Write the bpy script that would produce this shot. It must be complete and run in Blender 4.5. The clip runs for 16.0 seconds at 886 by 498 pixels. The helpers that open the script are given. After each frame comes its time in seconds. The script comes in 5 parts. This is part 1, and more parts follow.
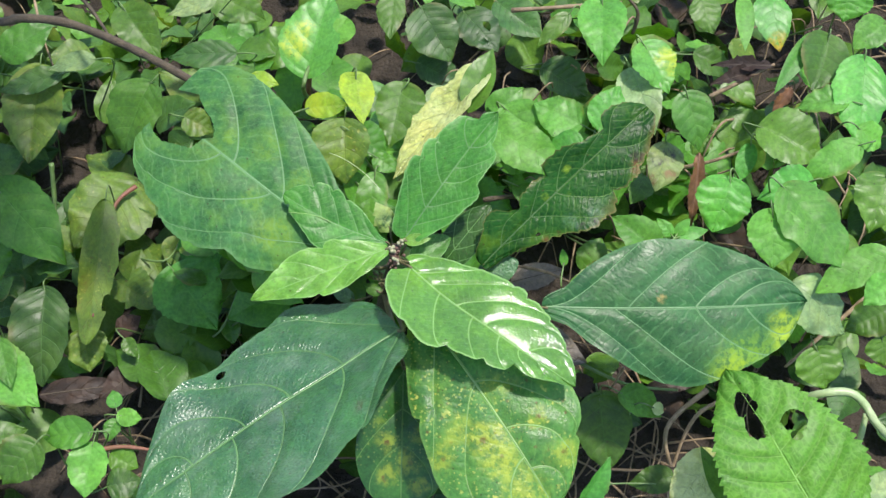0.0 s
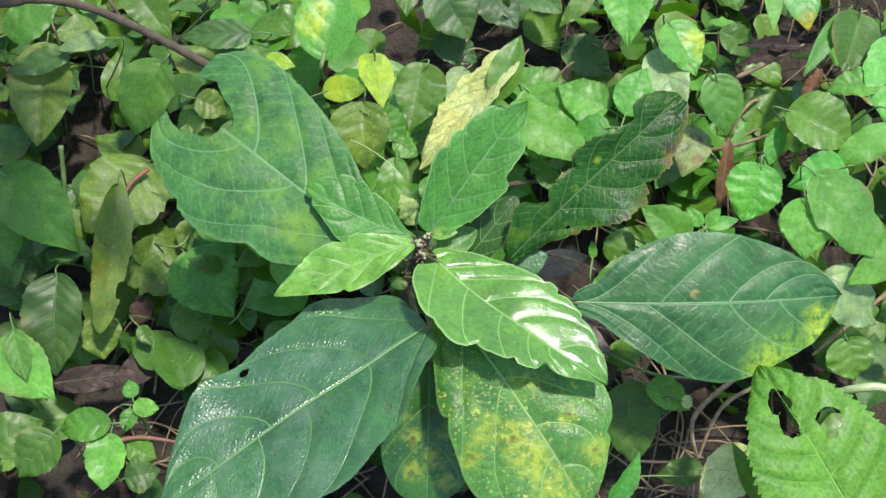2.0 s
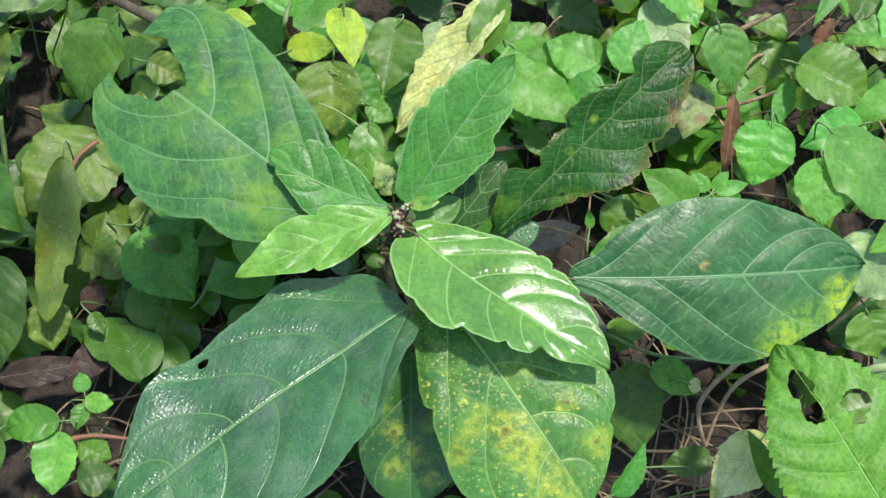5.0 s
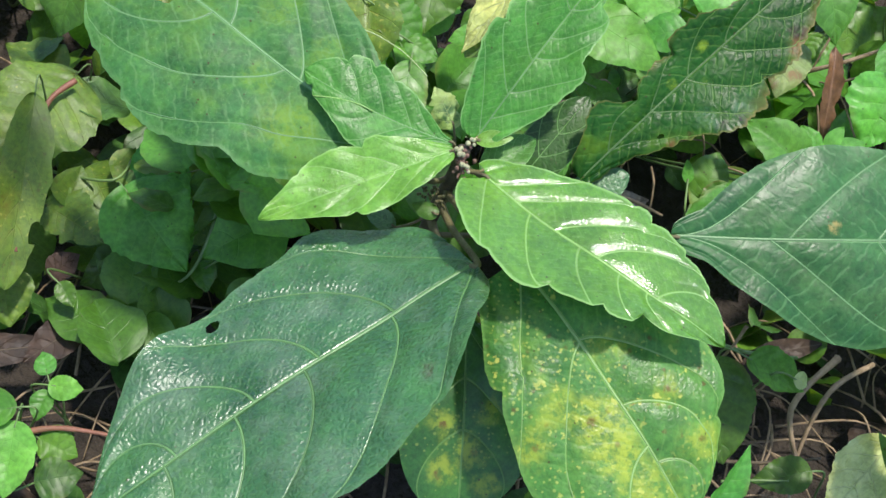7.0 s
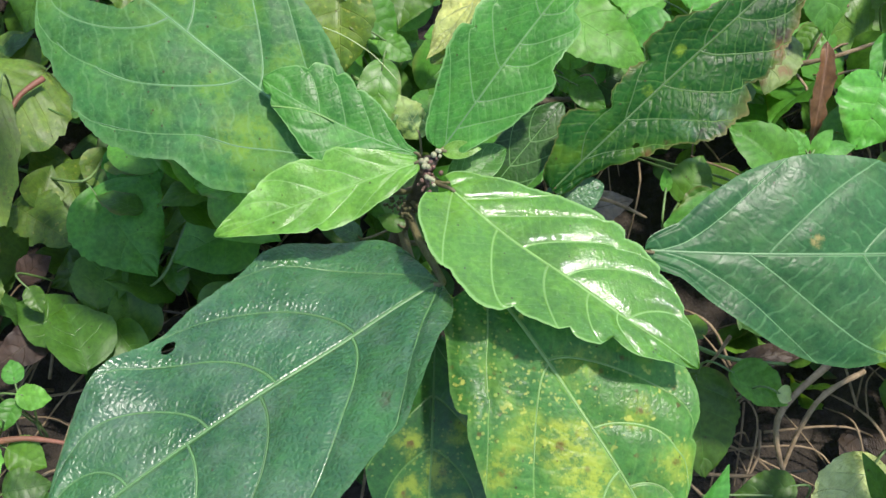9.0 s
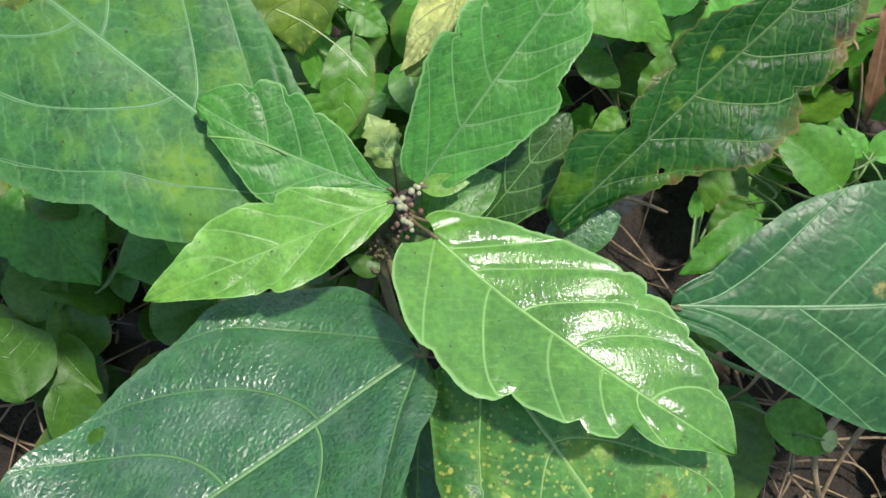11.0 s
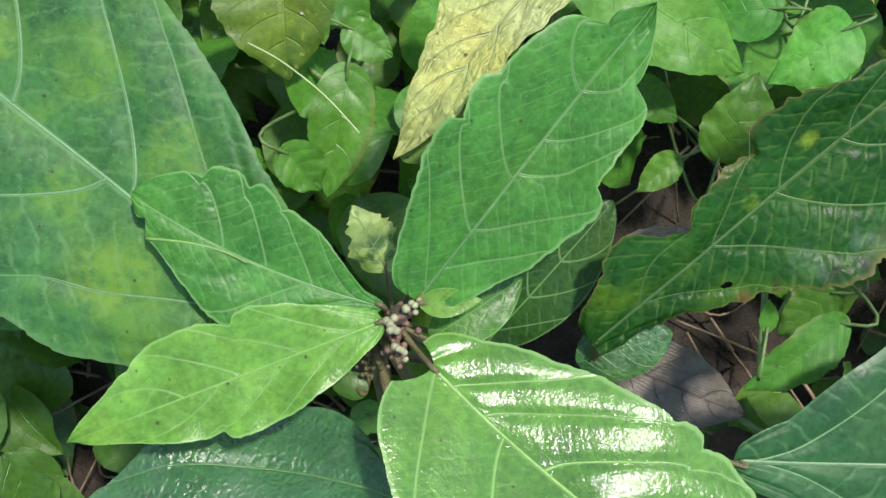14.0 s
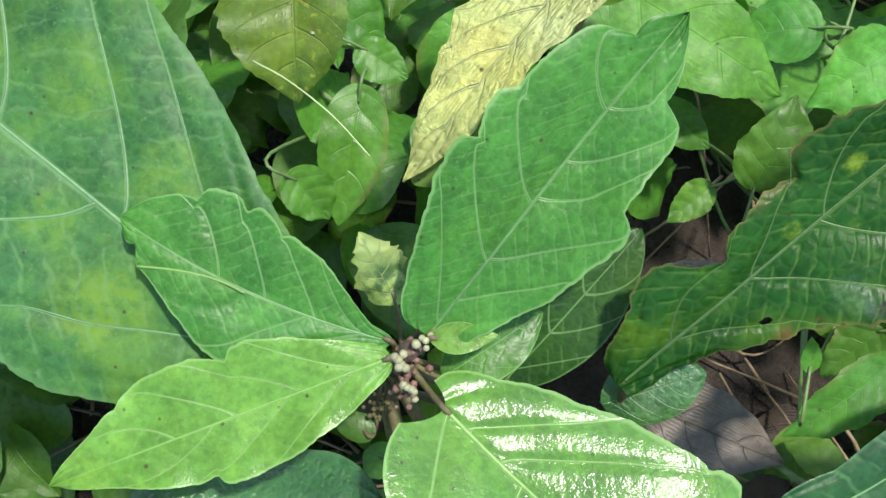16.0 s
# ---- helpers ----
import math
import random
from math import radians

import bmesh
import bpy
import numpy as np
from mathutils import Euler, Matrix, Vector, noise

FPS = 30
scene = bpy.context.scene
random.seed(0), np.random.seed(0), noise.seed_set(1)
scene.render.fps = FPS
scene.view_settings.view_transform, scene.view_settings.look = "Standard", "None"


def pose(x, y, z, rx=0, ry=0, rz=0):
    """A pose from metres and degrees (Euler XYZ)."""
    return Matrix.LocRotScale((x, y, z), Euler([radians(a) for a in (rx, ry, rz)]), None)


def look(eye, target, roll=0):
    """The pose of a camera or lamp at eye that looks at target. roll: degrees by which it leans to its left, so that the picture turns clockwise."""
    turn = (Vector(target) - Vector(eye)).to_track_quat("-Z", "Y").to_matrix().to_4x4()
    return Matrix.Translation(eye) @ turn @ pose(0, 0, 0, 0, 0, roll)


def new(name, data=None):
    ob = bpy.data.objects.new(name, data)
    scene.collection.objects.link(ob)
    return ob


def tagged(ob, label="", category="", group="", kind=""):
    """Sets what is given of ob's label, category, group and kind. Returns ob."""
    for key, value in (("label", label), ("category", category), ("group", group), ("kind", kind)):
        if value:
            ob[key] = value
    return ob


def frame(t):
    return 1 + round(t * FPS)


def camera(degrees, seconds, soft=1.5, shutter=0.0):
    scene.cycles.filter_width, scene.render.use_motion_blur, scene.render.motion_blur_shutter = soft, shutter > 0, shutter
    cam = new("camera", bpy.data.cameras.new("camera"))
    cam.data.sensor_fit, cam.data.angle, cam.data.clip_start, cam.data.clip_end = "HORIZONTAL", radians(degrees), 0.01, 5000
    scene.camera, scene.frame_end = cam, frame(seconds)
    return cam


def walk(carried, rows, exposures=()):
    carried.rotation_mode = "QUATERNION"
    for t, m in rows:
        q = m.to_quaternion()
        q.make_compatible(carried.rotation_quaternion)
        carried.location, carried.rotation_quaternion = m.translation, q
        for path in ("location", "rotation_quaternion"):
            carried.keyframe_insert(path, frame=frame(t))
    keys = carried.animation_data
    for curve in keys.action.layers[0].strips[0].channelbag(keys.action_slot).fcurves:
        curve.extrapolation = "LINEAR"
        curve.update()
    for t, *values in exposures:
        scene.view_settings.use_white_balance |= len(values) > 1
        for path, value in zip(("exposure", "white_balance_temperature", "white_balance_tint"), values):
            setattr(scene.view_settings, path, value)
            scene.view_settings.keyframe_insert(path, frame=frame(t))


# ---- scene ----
cam = camera(42, 16.0, soft=1.5)
EXPO, KELVIN = 1.16, 6450
STOPS = ((0.0, 0.0), (4.2, 0.0), (6.5, 0.02), (7.5, -0.06), (9.2, -0.06), (12.5, -0.25), (14.0, -0.23), (16.0, -0.06))
PATH = [
    (0, (0.0030, -0.3470, 0.8283), (0.0214, -0.0921, 0.3985), 2.04),
    (0.5, (0.0102, -0.3377, 0.8181), (0.0263, -0.0856, 0.3866), 1.47),
    (1, (-0.0019, -0.3262, 0.8137), (0.0173, -0.0818, 0.3780), 2.02),
    (1.5, (-0.0119, -0.3204, 0.8163), (0.0095, -0.0816, 0.3776), 2.75),
    (2, (-0.0168, -0.3155, 0.8266), (0.0051, -0.0802, 0.3860), 2.95),
    (2.5, (-0.0114, -0.3142, 0.8246), (0.0078, -0.0787, 0.3839), 2.26),
    (3, (-0.0101, -0.3133, 0.8189), (0.0094, -0.0772, 0.3786), 2.12),
    (3.5, (-0.0055, -0.3040, 0.8095), (0.0152, -0.0710, 0.3676), 1.93),
    (4, (-0.0074, -0.3044, 0.8050), (0.0154, -0.0753, 0.3611), 2.23),
    (4.2, (-0.0066, -0.3022, 0.8003), (0.0175, -0.0756, 0.3553), 2.36),
    (6.3, (-0.0506, -0.2688, 0.6828), (0.0008, -0.0380, 0.2422), 9.42),
    (6.5, (-0.0556, -0.2693, 0.6707), (-0.0013, -0.0338, 0.2329), 10.07),
    (7, (-0.0642, -0.2707, 0.6390), (-0.0062, -0.0251, 0.2074), 10.95),
    (7.5, (-0.0724, -0.2817, 0.6326), (-0.0131, -0.0287, 0.2055), 11.48),
    (8, (-0.0781, -0.2841, 0.6291), (-0.0167, -0.0298, 0.2031), 12.21),
    (8.5, (-0.0588, -0.2717, 0.6354), (-0.0058, -0.0247, 0.2039), 10.65),
    (9, (-0.0402, -0.2436, 0.6361), (0.0091, -0.0129, 0.1953), 9.69),
    (9.2, (-0.0308, -0.2271, 0.6345), (0.0180, -0.0072, 0.1881), 9.53),
    (11.3, (-0.0189, -0.1290, 0.5881), (0.0247, 0.0233, 0.1138), 12.38),
    (11.5, (-0.0145, -0.1194, 0.5861), (0.0214, 0.0237, 0.1084), 10.80),
    (12, (-0.0169, -0.1133, 0.5722), (0.0206, 0.0325, 0.0954), 11.42),
    (12.5, (-0.0215, -0.1063, 0.5601), (0.0226, 0.0375, 0.0833), 14.15),
    (13, (-0.0147, -0.1042, 0.5458), (0.0218, 0.0440, 0.0696), 11.55),
    (13.5, (-0.0009, -0.0796, 0.5436), (0.0214, 0.0520, 0.0617), 7.49),
    (14, (-0.0039, -0.0564, 0.5357), (0.0229, 0.0662, 0.0517), 10.04),
    (14.5, (-0.0046, -0.0551, 0.5234), (0.0226, 0.0754, 0.0415), 9.72),
    (15, (-0.0043, -0.0498, 0.5131), (0.0204, 0.0810, 0.0311), 8.84),
    (15.5, (-0.0070, -0.0503, 0.5142), (0.0181, 0.0834, 0.0331), 8.76),
    (16, (0.0003, -0.0530, 0.5136), (0.0160, 0.0865, 0.0337), 4.67),
]
walk(cam, [(t, look(eye, target, roll)) for t, eye, target, roll in PATH], [(t, EXPO + e, KELVIN, 14) for t, e in STOPS])

# ---- light ----
world = bpy.data.worlds.new("sky")
scene.world = world
world.use_nodes = True
wn = world.node_tree.nodes
sky = wn.new("ShaderNodeTexSky")
sky.sky_type, sky.sun_disc = "NISHITA", False
SUN_DIR = Vector((0.22, 0.04, 0.97)).normalized()
sky.sun_elevation = math.asin(SUN_DIR.z)
sky.sun_rotation = math.atan2(SUN_DIR.x, SUN_DIR.y)
wn["Background"].inputs["Strength"].default_value = 0.15
world.node_tree.links.new(sky.outputs[0], wn["Background"].inputs["Color"])
sun = new("sun", bpy.data.lights.new("sun", "SUN"))
sun.data.energy, sun.data.angle, sun.data.color = 2.7, radians(3.5), (1.0, 0.95, 0.85)
sun.matrix_world = look(SUN_DIR * 3, (0, 0, 0))


# ---- materials ----
def maths(nt, op, a, b=None, c=None, clamp=False):
    n = nt.nodes.new("ShaderNodeMath")
    n.operation, n.use_clamp = op, clamp
    for i, v in enumerate((a, b, c)):
        if v is None:
            continue
        if isinstance(v, (int, float)):
            n.inputs[i].default_value = v
        else:
            nt.links.new(v, n.inputs[i])
    return n.outputs[0]


def ramp(nt, v, lo, hi, a=0.0, b=1.0):
    n = nt.nodes.new("ShaderNodeMapRange")
    n.interpolation_type = "SMOOTHSTEP"
    nt.links.new(v, n.inputs[0])
    for i, w in enumerate((lo, hi, a, b)):
        n.inputs[1 + i].default_value = w
    return n.outputs[0]


def mix(nt, f, a, b):
    n = nt.nodes.new("ShaderNodeMix")
    n.data_type = "RGBA"
    for s, v in ((0, f), (6, a), (7, b)):
        if isinstance(v, (int, float)):
            n.inputs[s].default_value = v
        elif isinstance(v, tuple):
            n.inputs[s].default_value = (*v, 1)
        else:
            nt.links.new(v, n.inputs[s])
    return n.outputs[2]


def tex_noise(nt, co, scale, detail=3.0, rough=0.55):
    n = nt.nodes.new("ShaderNodeTexNoise")
    nt.links.new(co, n.inputs["Vector"])
    n.inputs["Scale"].default_value, n.inputs["Detail"].default_value, n.inputs["Roughness"].default_value = scale, detail, rough
    return n.outputs[0]


def blank(name):
    m = bpy.data.materials.new(name)
    m.use_nodes = True
    nt = m.node_tree
    return m, nt, nt.nodes["Principled BSDF"], nt.nodes["Material Output"]


def leaf_material(name, base, dark, vein, patch=None, patch_at=0.62, spot=0.0, rough=0.4, through_light=0.3, quilt=0.5, vein_w=0.055, gloss=0.5, rim=0.0, sheen_tint=0.0, stains=(), mottle=0.45, vary=0.05, uneven=0.2, scorch=0.0, flecks=0.0, grain=0.12, rungs=0.16, ladder=0.0, web=0.06, cell=620.0, dashes=0.05, swell=0.7, vein_m=0.0, pins=0.0, vein_mix=1.0, domes=0.04, edge=None):
    """Leaf blade: veins from the blade's own length and width, blotches, spots and a little light through it."""
    m, nt, bsdf, out = blank(name)
    tc = nt.nodes.new("ShaderNodeTexCoord")
    uv = nt.nodes.new("ShaderNodeUVMap")
    uv.uv_map = "vein"
    sep = nt.nodes.new("ShaderNodeSeparateXYZ")
    nt.links.new(uv.outputs[0], sep.inputs[0])
    phase, c = sep.outputs[0], maths(nt, "ABSOLUTE", sep.outputs[1])
    info = nt.nodes.new("ShaderNodeObjectInfo")
    co = nt.nodes.new("ShaderNodeVectorMath")
    co.operation = "ADD"
    nt.links.new(tc.outputs["Object"], co.inputs[0])
    shift = maths(nt, "MULTIPLY", info.outputs["Random"], 37.0)
    nt.links.new(shift, co.inputs[1])
    co = co.outputs[0]
    wob = maths(nt, "MULTIPLY", maths(nt, "SUBTRACT", tex_noise(nt, co, 60.0), 0.5), 0.012 if vein_m else 0.16)
    ph = maths(nt, "ADD", phase, wob)
    lateral = ramp(nt, maths(nt, "MULTIPLY", maths(nt, "ABSOLUTE", maths(nt, "SUBTRACT", maths(nt, "FRACT", ph), 0.5)), maths(nt, "ADD", maths(nt, "MULTIPLY", c, 1.1), 0.8)), vein_w * 0.35, vein_w, 1.0, 0.0)
    lateral = maths(nt, "MULTIPLY", lateral, ramp(nt, c, 0.55, 0.98, 1.0, 0.25))
    if vein_m:
        gaps = nt.nodes.new("ShaderNodeUVMap")
        gaps.uv_map = "gap"
        gap = nt.nodes.new("ShaderNodeSeparateXYZ")
        nt.links.new(gaps.outputs[0], gap.inputs[0])
        away = maths(nt, "MULTIPLY", maths(nt, "ABSOLUTE", maths(nt, "SUBTRACT", maths(nt, "FRACT", ph), 0.5)), gap.outputs[0])
        lateral = maths(nt, "MULTIPLY", ramp(nt, maths(nt, "DIVIDE", away, maths(nt, "MINIMUM", maths(nt, "MULTIPLY", gap.outputs[0], 0.035), vein_m)), 0.35, 1.3, 1.0, 0.0), gap.outputs[1])
    mid = ramp(nt, c, 0.008, 0.03, 1.0, 0.0)
    veins = maths(nt, "MAXIMUM", lateral, mid)
    along = maths(nt, "MULTIPLY", c, 12.0)
    if ladder:
        place = nt.nodes.new("ShaderNodeSeparateXYZ")
        nt.links.new(tc.outputs["Object"], place.inputs[0])
        along = maths(nt, "MULTIPLY", maths(nt, "ADD", maths(nt, "MULTIPLY", place.outputs[0], 0.64), maths(nt, "MULTIPLY", maths(nt, "ABSOLUTE", place.outputs[1]), 0.77)), ladder)
    third = maths(nt, "ADD", along, maths(nt, "MULTIPLY", tex_noise(nt, co, 90.0, 2.0), 1.3))
    third = maths(nt, "ABSOLUTE", maths(nt, "SUBTRACT", maths(nt, "FRACT", third), 0.5))
    some = ramp(nt, tex_noise(nt, co, 190.0, 2.0), 0.40, 0.56)
    groove = maths(nt, "MULTIPLY", ramp(nt, third, 0.0, 0.26, 1.0, 0.0), some)
    third = maths(nt, "MULTIPLY", ramp(nt, third, 0.03, 0.12, 1.0, 0.0), some)
    cells = nt.nodes.new("ShaderNodeTexVoronoi")
    cells.feature = "DISTANCE_TO_EDGE"
    cells.inputs["Scale"].default_value = cell
    nt.links.new(co, cells.inputs["Vector"])
    net = ramp(nt, cells.outputs["Distance"], 0.0, 0.14, 1.0, 0.0)
    dome = ramp(nt, cells.outputs["Distance"], 0.0, 0.4)
    big, mid_n, small = tex_noise(nt, co, 14.0, 4.0), tex_noise(nt, co, 55.0, 4.0), tex_noise(nt, co, 420.0, 3.0)
    col = mix(nt, ramp(nt, big, 0.3, 0.7), dark, base)
    blotch = ramp(nt, tex_noise(nt, co, 120.0, 5.0, 0.65), 0.42, 0.68)
    col = mix(nt, maths(nt, "MULTIPLY", blotch, mottle), col, tuple(a * k for a, k in zip(base, (1.45, 1.28, 0.95))))
    col = mix(nt, maths(nt, "MULTIPLY", ramp(nt, tex_noise(nt, co, 34.0, 3.0), 0.5, 0.72), mottle * 0.8), col, tuple(a * k for a, k in zip(base, (1.6, 1.25, 0.8))))
    bright = maths(nt, "ADD", maths(nt, "MULTIPLY", info.outputs["Random"], 2 * vary), 1.0 - vary)
    bright = maths(nt, "MULTIPLY", bright, ramp(nt, mid_n, 0.25, 0.75, 1.0 - uneven, 1.0 + uneven))
    bright = maths(nt, "MULTIPLY", bright, ramp(nt, small, 0.3, 0.7, 0.84, 1.16))
    hsv = nt.nodes.new("ShaderNodeHueSaturation")
    nt.links.new(col, hsv.inputs["Color"])
    nt.links.new(bright, hsv.inputs["Value"])
    nt.links.new(maths(nt, "ADD", 0.487, maths(nt, "MULTIPLY", maths(nt, "FRACT", maths(nt, "MULTIPLY", info.outputs["Random"], 7.3)), 0.026)), hsv.inputs["Hue"])
    col = hsv.outputs[0]
    if patch:
        blot = maths(nt, "ADD", maths(nt, "MULTIPLY", tex_noise(nt, co, 30.0, 4.0, 0.6), 0.75), maths(nt, "MULTIPLY", mid_n, 0.25))
        blot = ramp(nt, blot, patch_at - 0.12, patch_at + 0.15)
        col = mix(nt, maths(nt, "MULTIPLY", blot, 0.85), col, patch)
    if spot:
        pin = ramp(nt, tex_noise(nt, co, 300.0, 2.0), 0.60, 0.72)
        where = ramp(nt, tex_noise(nt, co, 26.0), 0.42, 0.6)
        col = mix(nt, maths(nt, "MULTIPLY", maths(nt, "MULTIPLY", pin, where), spot), col, (0.62, 0.58, 0.12))
        vor2 = nt.nodes.new("ShaderNodeTexVoronoi")
        vor2.voronoi_dimensions = "2D"
        nt.links.new(co, vor2.inputs["Vector"])
        vor2.inputs["Scale"].default_value = 95.0
        rust = maths(nt, "MULTIPLY", ramp(nt, maths(nt, "ADD", vor2.outputs["Distance"], maths(nt, "MULTIPLY", small, 0.3)), 0.16, 0.28, 1.0, 0.0), ramp(nt, tex_noise(nt, co, 33.0), 0.46, 0.56))
        col = mix(nt, maths(nt, "MULTIPLY", rust, spot), col, (0.10, 0.035, 0.012))
    if pins:
        cells2 = nt.nodes.new("ShaderNodeTexVoronoi")
        cells2.voronoi_dimensions = "2D"
        nt.links.new(tc.outputs["Object"], cells2.inputs["Vector"])
        cells2.inputs["Scale"].default_value = 400.0
        lot = nt.nodes.new("ShaderNodeSeparateColor")
        nt.links.new(cells2.outputs["Color"], lot.inputs[0])
        here = maths(nt, "GREATER_THAN", maths(nt, "ADD", lot.outputs[0], maths(nt, "MULTIPLY", tex_noise(nt, tc.outputs["Object"], 30.0, 2.0), 2.4)), 2.08)
        dot = ramp(nt, maths(nt, "ADD", cells2.outputs["Distance"], maths(nt, "MULTIPLY", lot.outputs[1], 0.22)), 0.20, 0.40, 1.0, 0.0)
        col = mix(nt, maths(nt, "MULTIPLY", maths(nt, "MULTIPLY", dot, here), pins), col, (0.36, 0.43, 0.10))
    level = nt.nodes.new("ShaderNodeVectorMath")
    level.operation = "MULTIPLY"
    nt.links.new(tc.outputs["Object"], level.inputs[0])
    level.inputs[1].default_value = (1, 1, 0)
    patchy = ramp(nt, tex_noise(nt, co, 190.0, 4.0, 0.7), 0.38, 0.58, 0.15, 1.0)
    for sx, sy, radius, colour, strength in stains:
        d = nt.nodes.new("ShaderNodeVectorMath")
        d.operation = "DISTANCE"
        nt.links.new(level.outputs[0], d.inputs[0])
        d.inputs[1].default_value = (sx, sy, 0.0)
        far = maths(nt, "ADD", d.outputs["Value"], maths(nt, "MULTIPLY", maths(nt, "SUBTRACT", tex_noise(nt, co, 0.9 / radius, 4.0, 0.65), 0.5), radius * 1.7))
        col = mix(nt, maths(nt, "MULTIPLY", ramp(nt, far, radius * 0.3, radius, 1.0, 0.0), maths(nt, "MULTIPLY", patchy, strength)), col, colour)
    col = mix(nt, maths(nt, "MULTIPLY", net, web), col, vein)
    col = mix(nt, maths(nt, "MULTIPLY", third, dashes), col, vein)
    col = mix(nt, maths(nt, "MULTIPLY", veins, maths(nt, "ADD", maths(nt, "MULTIPLY", mid_n, 0.5 * vein_mix), 0.44 * vein_mix)), col, vein)
    if rim:
        col = mix(nt, maths(nt, "MULTIPLY", ramp(nt, c, 0.94, 0.98), rim), col, edge or vein)
    dots = nt.nodes.new("ShaderNodeTexVoronoi")
    dots.voronoi_dimensions = "2D"
    nt.links.new(co, dots.inputs["Vector"])
    dots.inputs["Scale"].default_value = 150.0
    own = nt.nodes.new("ShaderNodeSeparateColor")
    nt.links.new(dots.outputs["Color"], own.inputs[0])
    speck = maths(nt, "MULTIPLY", ramp(nt, maths(nt, "ADD", dots.outputs["Distance"], maths(nt, "MULTIPLY", small, 0.12)), 0.07, 0.15, 1.0, 0.0), maths(nt, "GREATER_THAN", own.outputs[0], 0.86))
    col = mix(nt, maths(nt, "MULTIPLY", speck, 0.8), col, (0.045, 0.028, 0.012))
    if flecks:
        fleck = maths(nt, "MULTIPLY", ramp(nt, tex_noise(nt, co, 700.0, 2.0), 0.62, 0.70), flecks)
        col = mix(nt, fleck, col, vein)
    if scorch:
        margin = maths(nt, "ADD", c, maths(nt, "MULTIPLY", maths(nt, "SUBTRACT", tex_noise(nt, co, 70.0, 4.0), 0.5), 0.5))
        own_part = ramp(nt, tex_noise(nt, co, 24.0, 2.0), 0.52, 0.66)
        col = mix(nt, maths(nt, "MULTIPLY", maths(nt, "MULTIPLY", ramp(nt, margin, 0.72, 1.02), own_part), scorch), col, (0.20, 0.13, 0.045))
    # Milky sky sheen, painted into the colour as pale grey-green patches.
    if sheen_tint:
        sheen_mask = maths(nt, "MULTIPLY", ramp(nt, tex_noise(nt, co, 38.0, 5.0, 0.7), 0.45, 0.7), sheen_tint)
        col = mix(nt, sheen_mask, col, (0.22, 0.27, 0.21))
    nt.links.new(col, bsdf.inputs["Base Color"])
    nt.links.new(ramp(nt, mid_n, 0.3, 0.75, rough - 0.08, rough + 0.14), bsdf.inputs["Roughness"])
    bsdf.inputs["Specular IOR Level"].default_value = gloss
    relief = maths(nt, "ADD", maths(nt, "MULTIPLY", veins, -0.9), maths(nt, "ADD", maths(nt, "MULTIPLY", groove, -rungs), maths(nt, "MULTIPLY", dome, domes)))
    relief = maths(nt, "ADD", relief, maths(nt, "ADD", maths(nt, "MULTIPLY", tex_noise(nt, co, 2000.0, 2.0), grain * 0.5), maths(nt, "MULTIPLY", mid_n, swell)))
    bump = nt.nodes.new("ShaderNodeBump")
    bump.inputs["Strength"].default_value, bump.inputs["Distance"].default_value = quilt, 0.0016
    nt.links.new(relief, bump.inputs["Height"])
    nt.links.new(bump.outputs[0], bsdf.inputs["Normal"])
    glow = nt.nodes.new("ShaderNodeBsdfTranslucent")
    warm = nt.nodes.new("ShaderNodeHueSaturation")
    warm.inputs["Hue"].default_value, warm.inputs["Saturation"].default_value, warm.inputs["Value"].default_value = 0.475, 1.1, 1.5
    nt.links.new(col, warm.inputs["Color"])
    nt.links.new(warm.outputs[0], glow.inputs["Color"])
    ms = nt.nodes.new("ShaderNodeMixShader")
    ms.inputs[0].default_value = through_light
    nt.links.new(bsdf.outputs[0], ms.inputs[1])
    nt.links.new(glow.outputs[0], ms.inputs[2])
    nt.links.new(ms.outputs[0], out.inputs["Surface"])
    return m


def plain_material(name, a, b, scale, rough=0.7, bump=0.4, dist=0.002, stretch=None):
    m, nt, bsdf, out = blank(name)
    tc = nt.nodes.new("ShaderNodeTexCoord")
    co = tc.outputs["Object"]
    if stretch:
        mp = nt.nodes.new("ShaderNodeMapping")
        mp.inputs["Scale"].default_value = stretch
        nt.links.new(co, mp.inputs[0])
        co = mp.outputs[0]
    n1, n2 = tex_noise(nt, co, scale, 5.0, 0.65), tex_noise(nt, co, scale * 6, 4.0)
    info = nt.nodes.new("ShaderNodeObjectInfo")
    col = mix(nt, ramp(nt, n1, 0.3, 0.7), a, b)
    hsv = nt.nodes.new("ShaderNodeHueSaturation")
    nt.links.new(col, hsv.inputs["Color"])
    nt.links.new(maths(nt, "ADD", maths(nt, "MULTIPLY", info.outputs["Random"], 0.3), maths(nt, "ADD", 0.6, maths(nt, "MULTIPLY", n2, 0.5))), hsv.inputs["Value"])
    nt.links.new(hsv.outputs[0], bsdf.inputs["Base Color"])
    bsdf.inputs["Roughness"].default_value = rough
    bp = nt.nodes.new("ShaderNodeBump")
    bp.inputs["Strength"].default_value, bp.inputs["Distance"].default_value = bump, dist
    nt.links.new(maths(nt, "ADD", n1, maths(nt, "MULTIPLY", n2, 0.5)), bp.inputs["Height"])
    nt.links.new(bp.outputs[0], bsdf.inputs["Normal"])
    return m


